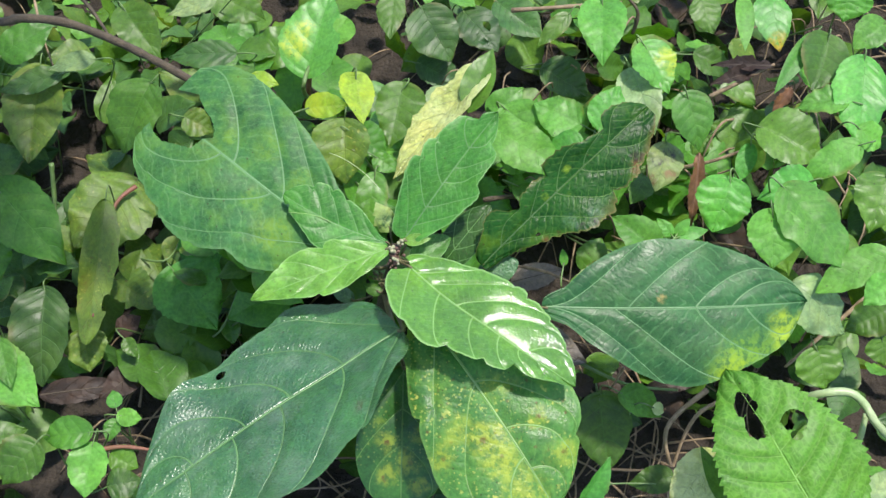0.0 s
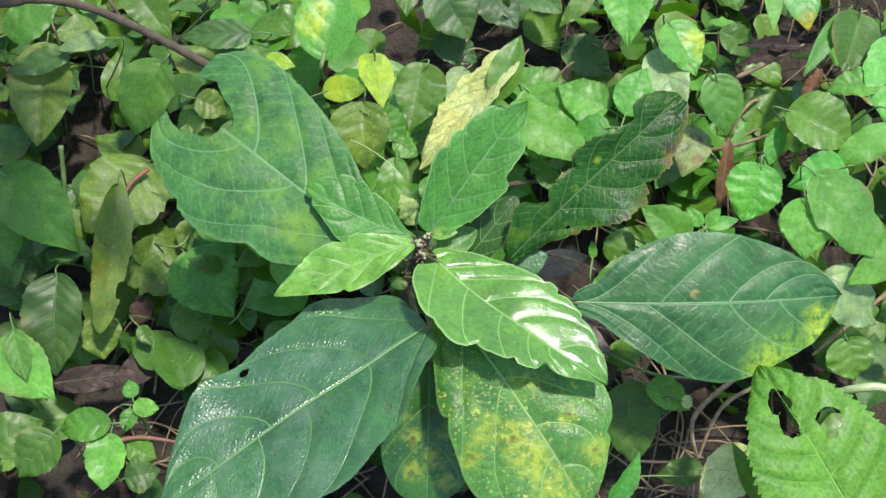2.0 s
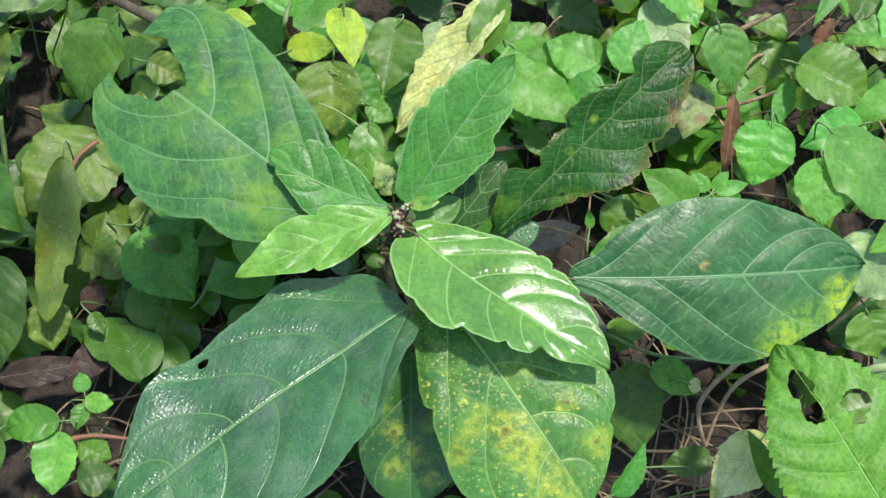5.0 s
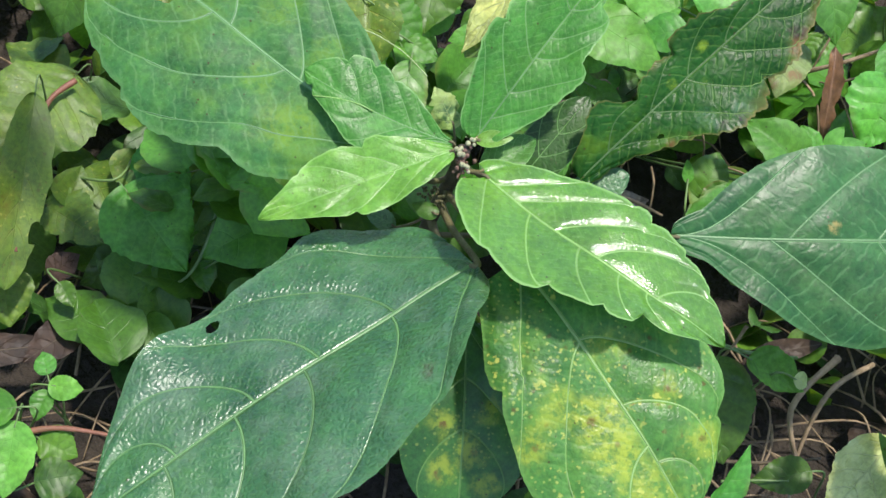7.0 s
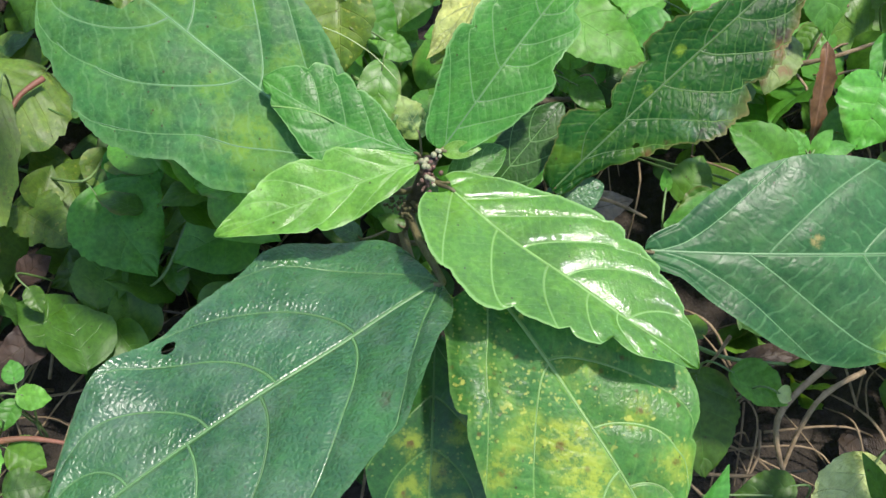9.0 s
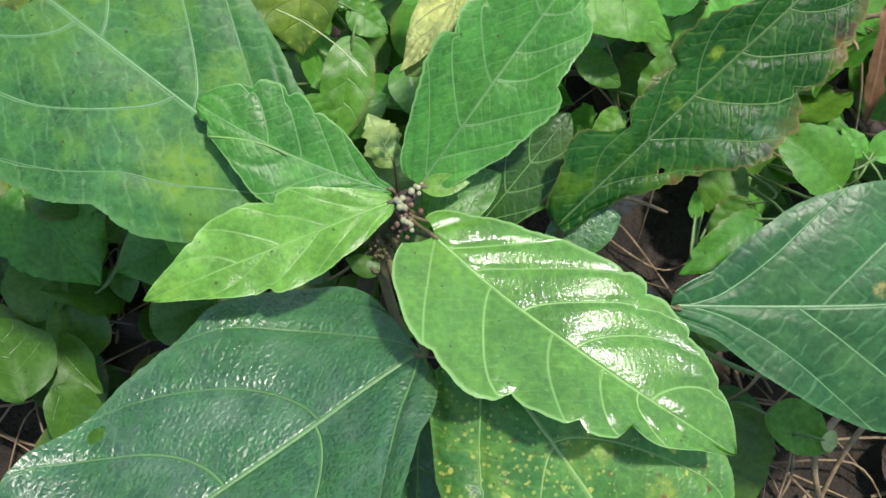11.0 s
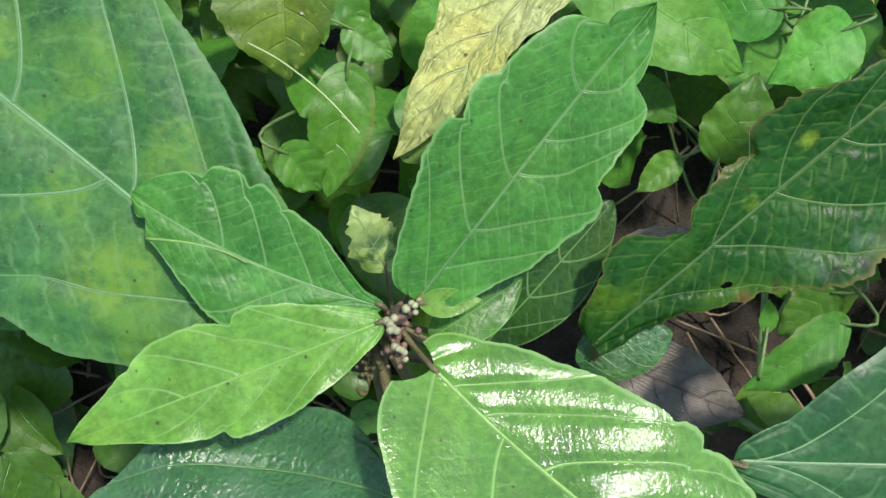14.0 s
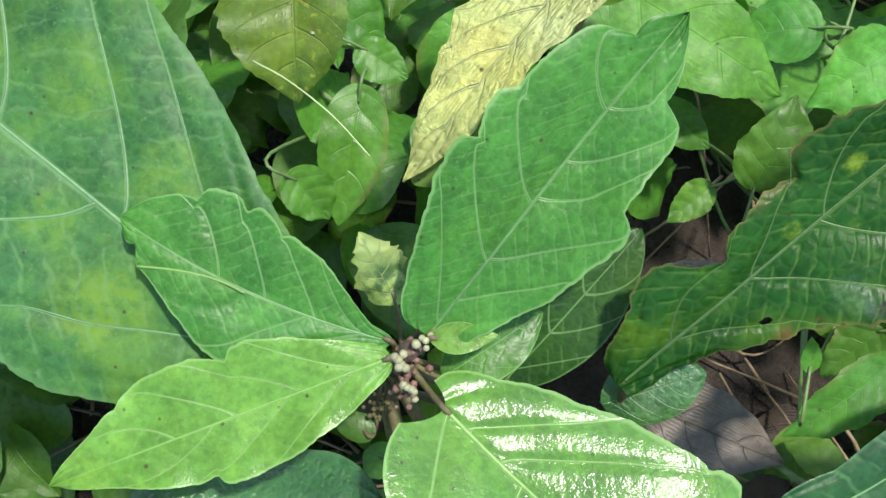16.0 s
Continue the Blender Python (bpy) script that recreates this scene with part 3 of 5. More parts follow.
def blade(length, half, kind, nu=30, nv=12, arch=0.05, droop=0.0, fold=0.12, cup=0.0, wave=0.03, quilt=0.0, bites=(), seed=1, asym=0.0, tear=0.0, left=None, right=None, spine=None, fold2=None, twist=0.0, rung=0.0, bow=0.0, lobe=None, laterals=None, notch=(), lines=None, fray=0.0, tipdown=0.0, curl=None, cup2=None):
    """A leaf blade along +x, facing +z, with margins, teeth, side veins, waves and eaten places. laterals: for the left and the
    right half, where each side vein leaves the midrib and where it meets the margin, and how strongly the veins bend."""
    a, b, teeth, depth, lobes, veins, slant = KIND[kind]
    lobes = lobes if lobe is None else lobe
    rnd = random.Random(seed)
    top = (a / (a + b)) ** a * (b / (a + b)) ** b
    w1, w2, ph1, ph2 = rnd.uniform(1.6, 2.6), rnd.uniform(3, 5), rnd.uniform(0, 6), rnd.uniform(0, 6)
    off = rnd.uniform(0, 9)

    def vein_at(s, k, side):
        """Phase between side veins (a vein at one half), the gap between them and whether the nearest is a true one."""
        if laterals is None:
            return veins * (s - slant * (0.55 * k + 0.45 * k**2.4) * (1 - 0.35 * s)) + (0.18 if side > 0 else 0.0), length / veins, 1.0
        own, bend = laterals[0 if side > 0 else 1], laterals[2]
        at = [p + (q - p) * k**bend for p, q in own]
        at = [2 * at[0] - at[1]] + at + [2 * at[-1] - at[-2]]
        i = max(0, min(len(at) - 2, sum(1 for p in at if p <= s) - 1))
        gap = max(at[i + 1] - at[i], 0.02)
        phase = i + (s - at[i]) / gap
        near = round(phase)
        return phase + 0.5, gap * length * 0.8, 1.0 if 1 <= near <= len(own) else 0.0

    def surface(s, c):
        f = (max(s, 0) ** a) * (max(1 - s, 0) ** b) / top
        k = abs(c)
        side = 1 if c > 0 else -1
        if teeth and s > 0.8:
            f *= 1 - 0.35 * ((s - 0.8) / 0.2) ** 0.7 * (1 - (s - 0.8) / 0.2)
        edge = f * (1 + asym * side) if left is None else profile(left if side > 0 else right, s)
        if teeth:
            edge *= 1 + depth * k**4 * (1 - 2 * ((s * teeth + 0.31 * side) % 1.0)) * min(1, 4 * s)
        if tear:
            edge *= 1 + tear * k**3 * (noise.noise((s * 9 + off, side * 3.0, off)) + 0.6 * noise.noise((s * 27 + off, side * 5.0, off)))
        if fray:
            edge *= 1 + fray * k**4 * (noise.noise((s * 24 + off, side * 2.0, off)) + 0.7 * noise.noise((s * 70 + off, side * 6.0, off)))
        for which, at, deep, before, after in notch:
            if which == side:
                q = 1 + (s - at) / before if s < at else 1 - (s - at) / after
                if q > 0:
                    edge *= 1 - deep * k**2 * q**1.6
        y = c * edge * half
        x = s * length - lobes * length * k * k * max(0, 1 - 2.2 * s) ** 2
        z = arch * length * 4 * s * (1 - s) - droop * length * s * s - tipdown * length * max(0.0, s - 0.6) ** 2
        z += (fold if side > 0 or fold2 is None else fold2) * abs(y) * (y * y / (y * y + 4e-6)) - (cup if side > 0 or cup2 is None else cup2) * y * y / half
        z += twist * (0.5 - s) * y
        if rung:
            q = (0.64 * x + 0.77 * abs(y)) * 190 + 1.6 * noise.noise((x * 45, y * 45, off)) + 0.5 * noise.noise((x * 130, y * 130, off))
            z += rung * (1 - 2.2 * math.exp(-(((q % 1.0) - 0.5) / 0.22) ** 2)) * min(1, 4 * k) * (1 - k**8) * max(0.0, 0.5 + 1.6 * noise.noise((x * 45, y * 45, off + 3)))
        z += wave * half * k**2 * (math.sin(w1 * 6.28 * s + ph1 + side) + 0.6 * math.sin(w2 * 6.28 * s + ph2 - 2 * side))
        z += 0.06 * half * noise.noise((s * 3 + off, c * 1.5, off)) * min(1, 5 * s)
        if curl and curl[0] == side:
            z += curl[3] * half * math.exp(-(((s - curl[1]) / curl[2]) ** 2)) * max(0.0, k - 0.72) ** 2
        phase, gap, true = vein_at(s, k, side)
        if quilt:
            d = abs((phase % 1.0) - 0.5) / 0.5
            z += quilt * half * (1 - math.exp(-((d / 0.3) ** 2))) * (1 - k**6) * min(1, 6 * k)
        return (x, y + bow * half * 4 * s * (1 - s), z), phase, gap, true

    bm = bmesh.new()
    grid, info = [], {}
    for i in range(nu + 1):
        u = i / nu
        s0 = 0.5 - 0.5 * math.cos(math.pi * u) if nu < 60 else 0.7 * u + 0.3 * (0.5 - 0.5 * math.cos(math.pi * u))
        row = []
        for j in range(nv + 1):
            s, c = s0, 2 * j / nv - 1
            for hs, hc, rs, rc in bites:
                ds, dc = (s - hs) / rs, (c - hc) / rc
                q = math.sqrt(ds * ds + dc * dc) * (1 + 0.2 * noise.noise((ds * 2.2 + off, dc * 2.2, hs * 9)) + 0.06 * noise.noise((ds * 9, dc * 9, hs * 7)))
                cell = 1.2 * max(1 / nu / rs, 2 / nv / rc)
                if 1 - cell < q < 1:
                    s, c = min(1.0, max(0.0, hs + (s - hs) / q)), min(1.0, max(-1.0, hc + (c - hc) / q))
                elif q < 1:
                    info[(i, j)] = q
            at, phase, gap, true = surface(s, c)
            row.append((bm.verts.new(at), s, c))
            if spine is not None and 2 * j == nv and (i, j) not in info and 0.01 < s < 0.97:
                spine.append(at)
        grid.append(row)
    uvl, gaps = bm.loops.layers.uv.new("vein"), bm.loops.layers.uv.new("gap")
    for i in range(nu):
        for j in range(nv):
            if any((p in info) for p in ((i, j), (i + 1, j), (i, j + 1), (i + 1, j + 1))):
                continue
            four = [grid[i][j], grid[i + 1][j], grid[i + 1][j + 1], grid[i][j + 1]]
            face = bm.faces.new([v for v, _, _ in four])
            side = 1 if sum(q[2] for q in four) > 0 else -1
            for loop, (_, s, c) in zip(face.loops, four):
                phase, gap, true = vein_at(s, abs(c), side)
                loop[uvl].uv, loop[gaps].uv = (phase, c), (gap, true)
    if lines is not None and laterals is not None:
        for side, own in ((1, laterals[0]), (-1, laterals[1])):
            for p, q in own:
                run = []
                for k in range(15):
                    c = 0.94 * k / 14
                    s = p + (q - p) * c ** laterals[2]
                    if s > 0.985 or any(((s - hs) / rs) ** 2 + ((c * side - hc) / rc) ** 2 < 1 for hs, hc, rs, rc in bites):
                        break
                    run.append(surface(max(s, 0.004), max(c, 0.004) * side)[0])
                if len(run) > 4:
                    lines.append(run)
    bmesh.ops.remove_doubles(bm, verts=[v for r in (grid[0], grid[-1]) for v, _, _ in r], dist=1e-6)
    loose = [v for v in bm.verts if not v.link_faces]
    bmesh.ops.delete(bm, geom=loose, context="VERTS")
    return bm


def leaf_pose(base, tip, roll=0.0, face=(0, -0.35, 1)):
    x = (Vector(tip) - Vector(base)).normalized()
    n = Vector(face)
    n = (n - x * n.dot(x)).normalized()
    y = n.cross(x)
    m = Matrix((x, y, n)).transposed().to_4x4()
    return Matrix.Translation(base) @ m @ Matrix.Rotation(radians(roll), 4, "X")


COUNT = [0]


def leaf(plant, base, tip, half, kind, look_of, roll=0.0, label="", stalk=True, stem=None, face=(0, -0.35, 1), stalk_r=0.00062, via=None, name="leaf", rib=0.0055, **shape):
    """A leaf part of a plant: its blade, and a leaf stalk that runs from its base to the plant's foot or node."""
    COUNT[0] += 1
    base, tip = Vector(base), Vector(tip)
    shape.setdefault("seed", COUNT[0])
    if KIND[kind][2] and "nu" not in shape:
        own = random.Random(COUNT[0] * 7)
        for key, value in (("fold", own.uniform(-0.05, 0.32)), ("wave", own.uniform(0.03, 0.10)), ("arch", own.uniform(0.0, 0.10)), ("droop", own.uniform(-0.08, 0.16)), ("asym", own.uniform(-0.14, 0.14)), ("tear", own.uniform(0.0, 0.05)), ("quilt", own.uniform(0.02, 0.05)), ("nu", 44), ("nv", 16)):
            shape.setdefault(key, value)
    m = leaf_pose(base, tip, roll, face)
    spine, lines = ([], []) if shape.get("nu", 0) > 70 else (None, None)
    ob = part(name, blade((tip - base).length, half, kind, spine=spine, lines=lines, **shape), LEAF[look_of], plant, label, m)
    if spine:
        r = rib * (tip - base).length
        part("midrib", ridge(spine[::6] + [spine[-1]], r, r * 0.22), RIB[look_of], ob, "", m)
        for run in lines:
            part("side_vein", ridge(run[::2], r * 0.46, r * 0.16), RIB[look_of], ob, "", m)
    if stalk:
        foot = Vector(stem) if stem else plant.matrix_basis.translation
        gap = foot - base
        back = (base - tip).normalized()
        reach = min(0.25 * gap.length, 0.012)
        mid = base + back * reach + Vector((0, 0, -0.6 * reach))
        low = base.lerp(foot, 0.6)
        low.z = foot.z + 0.3 * (base.z - foot.z)
        bm = bmesh.new()
        add_tube(bm, (base - back * 0.002, Vector(via), foot) if via else (base - back * 0.002, mid, low, foot) if not stem else (base - back * 0.002, base + back * 0.12 * reach, base.lerp(foot, 0.6) - Vector((0, 0, 0.004)), foot), stalk_r * 0.8, stalk_r * 1.25, 6)
        part("leaf_stalk", bm, SHRUB_STALK if stem else GREEN_STEM, plant)
    return ob


def weed(name, x, y, label, category, group):
    """The foot of a weed, on the soil."""
    return thing(name, (x, y, soil(x, y)), label, category, group)


def ball(bm, at, r, squash=1.0, seg=8):
    bmesh.ops.create_uvsphere(bm, u_segments=seg, v_segments=6, radius=r, matrix=Matrix.Translation(at) @ Matrix.Diagonal((1, 1, squash, 1)))


BUD_SPOTS = ((0.0041, 0.0012, 0.2512, 5), (-0.0023, -0.0029, 0.2500, 4), (-0.0007, -0.0047, 0.2495, 2), (0.0012, -0.0101, 0.2480, 3), (-0.0004, -0.0091, 0.2480, 2))


def buds():
    """Two clusters of tiny pale flower buds among brown bracts at the shrub's tip."""
    rnd = random.Random(4)
    core = bmesh.new()
    for k in range(70):
        at = Vector((rnd.gauss(-0.001, 0.0017), rnd.gauss(-0.0045, 0.0040), 0.2450 + rnd.gauss(0, 0.0014)))
        ball(core, at, rnd.uniform(0.0004, 0.0011), rnd.uniform(0.9, 1.9), 6)
    part("bract", core, BRACT, shrub, "purplish brown bracts")
    for cx, cy, cz, count in BUD_SPOTS:
        for k in range(count):
            bm = bmesh.new()
            a = 2.4 * k
            r = 0.0011 * math.sqrt(k)
            ball(bm, (cx + r * math.cos(a), cy + r * math.sin(a), cz - 0.00035 * k + rnd.uniform(0, 0.0006)), rnd.uniform(0.0008, 0.00125), 1.1, 10)
            part("flower_bud", bm, BUD, shrub)
    for at, r in (((-0.010, -0.004, 0.222), 0.0018), ((-0.013, -0.002, 0.215), 0.0022), ((-0.008, -0.008, 0.214), 0.002), ((-0.009, -0.011, 0.226), 0.0016)):
        bm = bmesh.new()
        for k in range(13):
            ball(bm, Vector(at) + Vector((rnd.gauss(0, r), rnd.gauss(0, r), rnd.gauss(0, r * 0.6))), rnd.uniform(0.0004, 0.0008), 1.5, 6)
        part("side_bud", bm, SHRUB_STALK, shrub)


# ---- the shrub in the middle ----
plant = shrub = thing("young_shrub", (-0.012, 0.012, soil(-0.012, 0.012)), "young broad-leaved shrub with large glossy and eaten green leaves", "shrub")
NODE = Vector((-0.001, 0.000, 0.240))
part("stem", tube(((-0.012, 0.012, soil(-0.012, 0.012) - 0.01), (-0.014, 0.006, 0.09), (-0.009, 0.006, 0.17), (-0.002, 0.001, 0.225), (0.0, 0.0, 0.247)), 0.0048, 0.0026, 10, 0.12), BROWN_STEM, shrub, "brown knobbly woody stem")
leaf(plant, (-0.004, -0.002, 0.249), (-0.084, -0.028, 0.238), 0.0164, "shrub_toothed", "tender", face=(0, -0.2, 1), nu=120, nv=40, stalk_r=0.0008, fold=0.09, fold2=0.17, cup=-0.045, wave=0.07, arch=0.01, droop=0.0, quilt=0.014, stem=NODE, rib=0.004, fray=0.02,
     left=(0.05, 0.37, 0.56, 0.69, 0.81, 0.86, 0.88, 0.74, 0.64, 0.5, 0.34, 0.2, 0), right=(0.05, 0.4, 0.61, 0.79, 0.93, 0.94, 0.97, 0.98, 0.96, 0.76, 0.52, 0.3, 0), notch=((1, 0.55, 0.14, 0.015, 0.06), (-1, 0.42, 0.2, 0.03, 0.09), (-1, 0.75, 0.08, 0.01, 0.05)),
     laterals=(((0.1, 0.4), (0.3, 0.62), (0.52, 0.82)), ((0.08, 0.36), (0.26, 0.55), (0.45, 0.73), (0.63, 0.9)), 1.2))
leaf(plant, (-0.004, 0.002, 0.248), (-0.065, 0.030, 0.260), 0.0198, "shrub_toothed", "young", nu=120, nv=40, stalk_r=0.0008, fold=0.0, fold2=0.12, arch=0.03, quilt=0.018, stem=NODE, bow=0.15, rib=0.004, fray=0.02,
     left=(0.05, 0.2, 0.35, 0.48, 0.6, 0.74, 0.88, 0.84, 0.7, 0.55, 0.42, 0.3, 0.03), right=(0.03, 0.14, 0.33, 0.53, 0.7, 0.78, 0.88, 0.95, 0.95, 0.9, 0.68, 0.46, 0.05), notch=((1, 0.92, 0.55, 0.03, 0.05), (-1, 0.48, 0.12, 0.04, 0.06), (-1, 0.62, 0.13, 0.03, 0.05), (-1, 0.79, 0.16, 0.015, 0.07)),
     laterals=(((0.1, 0.4), (0.3, 0.6)), ((0.1, 0.35), (0.27, 0.5), (0.45, 0.68), (0.62, 0.85)), 1.3))
part("torn_edge", tube(((-0.0372, 0.0127, 0.2555), (-0.0433, 0.0157, 0.2566), (-0.052, 0.018, 0.2573), (-0.0617, 0.0193, 0.2573)), 0.0003, 0.0004, 6), RIB["tender"], shrub, "pale torn edge of a young leaf")
leaf(plant, (0.005, 0.003, 0.249), (0.062, 0.063, 0.292), 0.0233, "shrub_toothed", "young", roll=8, nu=140, nv=48, stalk_r=0.0008, fold=0.24, arch=0.03, quilt=0.03, stem=NODE, bow=0.05, rib=0.0048, fray=0.025,
     left=(0.25, 0.53, 0.67, 0.8, 0.92, 0.99, 0.97, 0.96, 0.86, 0.79, 0.66, 0.34, 0), right=(0.15, 0.38, 0.54, 0.7, 0.77, 0.85, 0.9, 0.77, 0.7, 0.68, 0.46, 0.24, 0), notch=((1, 0.49, 0.13, 0.02, 0.09), (1, 0.63, 0.08, 0.02, 0.08), (1, 0.885, 0.5, 0.03, 0.08), (-1, 0.55, 0.16, 0.03, 0.14), (-1, 0.81, 0.3, 0.03, 0.1)),
     laterals=(((0.04, 0.39), (0.25, 0.54), (0.43, 0.68), (0.71, 0.9)), ((0.12, 0.35), (0.26, 0.52), (0.45, 0.68), (0.56, 0.79), (0.72, 0.92)), 1.4))
leaf(plant, (0.008, -0.014, 0.248), (0.098, -0.089, 0.246), 0.0363, "shrub_toothed", "lit", face=(0, -0.12, 1), nu=150, nv=56, stalk_r=0.0008, fold=-0.13, fold2=0.44, cup2=0.05, arch=0.022, tipdown=0.45, quilt=0.022, stem=NODE, bow=-0.12, lobe=0.05, rib=0.0048, fray=0.02,
     left=(0.1, 0.4, 0.57, 0.68, 0.78, 0.83, 0.89, 0.87, 0.8, 0.69, 0.54, 0.33, 0), right=(0.25, 0.68, 0.84, 0.88, 0.9, 0.8, 0.68, 0.62, 0.54, 0.38, 0.28, 0.13, 0), notch=((1, 0.48, 0.06, 0.06, 0.02), (1, 0.56, 0.08, 0.012, 0.06), (1, 0.72, 0.08, 0.01, 0.07), (1, 0.86, 0.1, 0.01, 0.06), (-1, 0.21, 0.06, 0.04, 0.05), (-1, 0.42, 0.17, 0.03, 0.07), (-1, 0.6, 0.14, 0.03, 0.04), (-1, 0.72, 0.34, 0.015, 0.1)),
     laterals=(((0.06, 0.3), (0.15, 0.5), (0.32, 0.7), (0.49, 0.82), (0.73, 0.92)), ((0.01, 0.19), (0.21, 0.42), (0.42, 0.58), (0.58, 0.72), (0.69, 0.84)), 1.5))
leaf(plant, (0.002, -0.049, 0.237), (-0.150, -0.147, 0.212), 0.0572, "shrub_wide", "big", face=(-0.15, 0.3, 1), nu=210, nv=110, stalk_r=0.0016, fold=0.0, cup=-0.12, twist=0.5, arch=0.03, quilt=0.022, wave=0.05, bites=((0.54, -0.86, 0.018, 0.05),), curl=(-1, 0.64, 0.10, 0.5), stem=(-0.006, 0.003, 0.205), rib=0.0062, fray=0.012,
     left=(0.1, 0.47, 0.74, 0.91, 0.97, 1.04, 1.05, 1.02, 0.95, 0.84, 0.66, 0.4, 0), right=(0.45, 0.85, 0.96, 0.98, 0.95, 0.92, 0.88, 0.84, 0.78, 0.67, 0.47, 0.22, 0), notch=((1, 0.29, 0.04, 0.02, 0.03),),
     laterals=(((0.0, 0.3), (0.22, 0.56), (0.44, 0.74), (0.61, 0.88), (0.78, 0.97)), ((0.0, 0.35), (0.21, 0.55), (0.4, 0.7), (0.56, 0.93), (0.75, 1.0)), 1.9))
leaf(plant, (0.020, -0.046, 0.234), (0.087, -0.145, 0.195), 0.0453, "shrub_wide", "bigyellow", nu=140, nv=60, stalk_r=0.0015, fold=0.02, cup=0.1, arch=0.05, quilt=0.025, wave=0.03, stem=(-0.004, 0.0, 0.215), rib=0.0075, bow=0.04, rung=0.00012, fray=0.012,
     left=(0.2, 0.55, 0.78, 0.9, 0.98, 1.0, 1.0, 1.0, 0.96, 0.82, 0.64, 0.4, 0), right=(0.42, 0.57, 0.71, 0.84, 0.9, 0.96, 1.02, 1.08, 1.08, 1.0, 0.85, 0.55, 0), notch=((1, 0.77, 0.1, 0.05, 0.04), (-1, 0.32, 0.08, 0.03, 0.06)),
     laterals=(((0.03, 0.5), (0.32, 0.8), (0.57, 0.93), (0.78, 1.05)), ((0.03, 0.55), (0.33, 0.92), (0.72, 1.1)), 1.6))
leaf(plant, (0.003, -0.054, 0.200), (-0.001, -0.126, 0.150), 0.0275, "shrub_wide", "bigspotted", nu=80, nv=32, stalk_r=0.0018, arch=0.05, quilt=0.02, stem=(-0.008, 0.005, 0.185), rib=0.005, laterals=(((0.05, 0.4), (0.3, 0.65), (0.55, 0.9)), ((0.05, 0.4), (0.3, 0.65), (0.55, 0.9)), 1.5), label="dark green leaf with yellow spots and brown centres")
leaf(plant, (0.083, -0.040, 0.243), (0.241, -0.036, 0.232), 0.0440, "shrub_wide", "bigedge", roll=5, nu=150, nv=60, stalk_r=0.0007, fold=0.03, cup=0.12, arch=0.05, quilt=0.018, wave=0.03, stem=(0.0, 0.0, 0.22), rib=0.0048, bow=-0.06, fray=0.01,
     left=(0.05, 0.26, 0.53, 0.72, 0.84, 0.91, 0.91, 0.88, 0.81, 0.7, 0.55, 0.35, 0), right=(0.08, 0.23, 0.46, 0.65, 0.82, 0.95, 1.02, 1.01, 0.92, 0.8, 0.67, 0.48, 0),
     laterals=(((0.03, 0.37), (0.31, 0.62), (0.56, 0.88), (0.7, 0.99)), ((0.03, 0.44), (0.26, 0.65), (0.56, 0.84), (0.75, 0.96)), 1.2), label="large dark bluish green leaf with a yellow edge")
leaf(plant, (-0.020, -0.006, 0.238), (-0.140, 0.094, 0.262), 0.0543, "shrub_wide", "bigpatch", nu=150, nv=68, stalk_r=0.0013, fold=0.05, cup=0.08, arch=0.035, quilt=0.02, wave=0.03, bites=((1.02, 0.0, 0.25, 0.44),), stem=(-0.004, 0.002, 0.222), rib=0.0052, fray=0.025,
     left=(0.1, 0.35, 0.55, 0.68, 0.8, 0.84, 0.94, 1.01, 1.01, 0.93, 0.84, 0.72, 0.45), right=(0.1, 0.25, 0.4, 0.5, 0.62, 0.71, 0.79, 0.85, 0.9, 0.93, 0.92, 0.86, 0.62), notch=((1, 0.43, 0.06, 0.08, 0.06), (1, 0.74, 0.05, 0.02, 0.05)),
     laterals=(((0.1, 0.72), (0.44, 1.0), (0.69, 1.15)), ((0.17, 0.58), (0.39, 0.76), (0.63, 1.0)), 1.6), label="large light green leaf with a deeply eaten end")
leaf(plant, (0.051, -0.008, 0.236), (0.151, 0.067, 0.288), 0.0309, "shrub", "ragged", roll=10, nu=160, nv=56, stalk_r=0.0012, fold=0.16, arch=0.04, quilt=0.025, wave=0.07, stem=(-0.006, 0.004, 0.17), via=(0.047, -0.015, 0.205), rib=0.0045, bow=0.05, fray=0.1,
     left=(0.1, 0.4, 0.64, 0.44, 0.42, 0.5, 0.6, 0.58, 0.42, 0.33, 0.52, 0.42, 0.1), right=(0.1, 0.2, 0.3, 0.51, 0.63, 0.86, 1.0, 0.99, 0.82, 0.8, 0.67, 0.48, 0.2), notch=((1, 0.29, 0.35, 0.08, 0.03), (1, 0.47, 0.4, 0.08, 0.015), (1, 0.79, 0.35, 0.08, 0.02), (-1, 0.635, 0.16, 0.015, 0.06)), bites=((0.27, -0.62, 0.012, 0.06), (0.7, -0.45, 0.012, 0.05)),
     laterals=(((0.12, 0.35), (0.3, 0.5), (0.46, 0.66), (0.62, 0.8), (0.76, 0.92)), ((0.13, 0.36), (0.3, 0.55), (0.45, 0.68), (0.6, 0.82), (0.75, 0.95)), 1.3), label="ragged dark green leaf with browned edges")
leaf(plant, (0.058, 0.097, 0.292), (0.000, 0.035, 0.266), 0.0125, "lance", "pale", roll=30, nu=60, nv=20, fold=0.35, arch=0.02, wave=0.06, quilt=0.05, stem=(0.0, 0.006, 0.215), tear=0.2, left=(0.4, 0.9, 1, 1, 1, 0.9, 0.7, 0.4, 0.02), right=(0.4, 0.8, 0.95, 1, 1, 0.9, 0.7, 0.4, 0.02), label="pale dried leaf showing its underside")
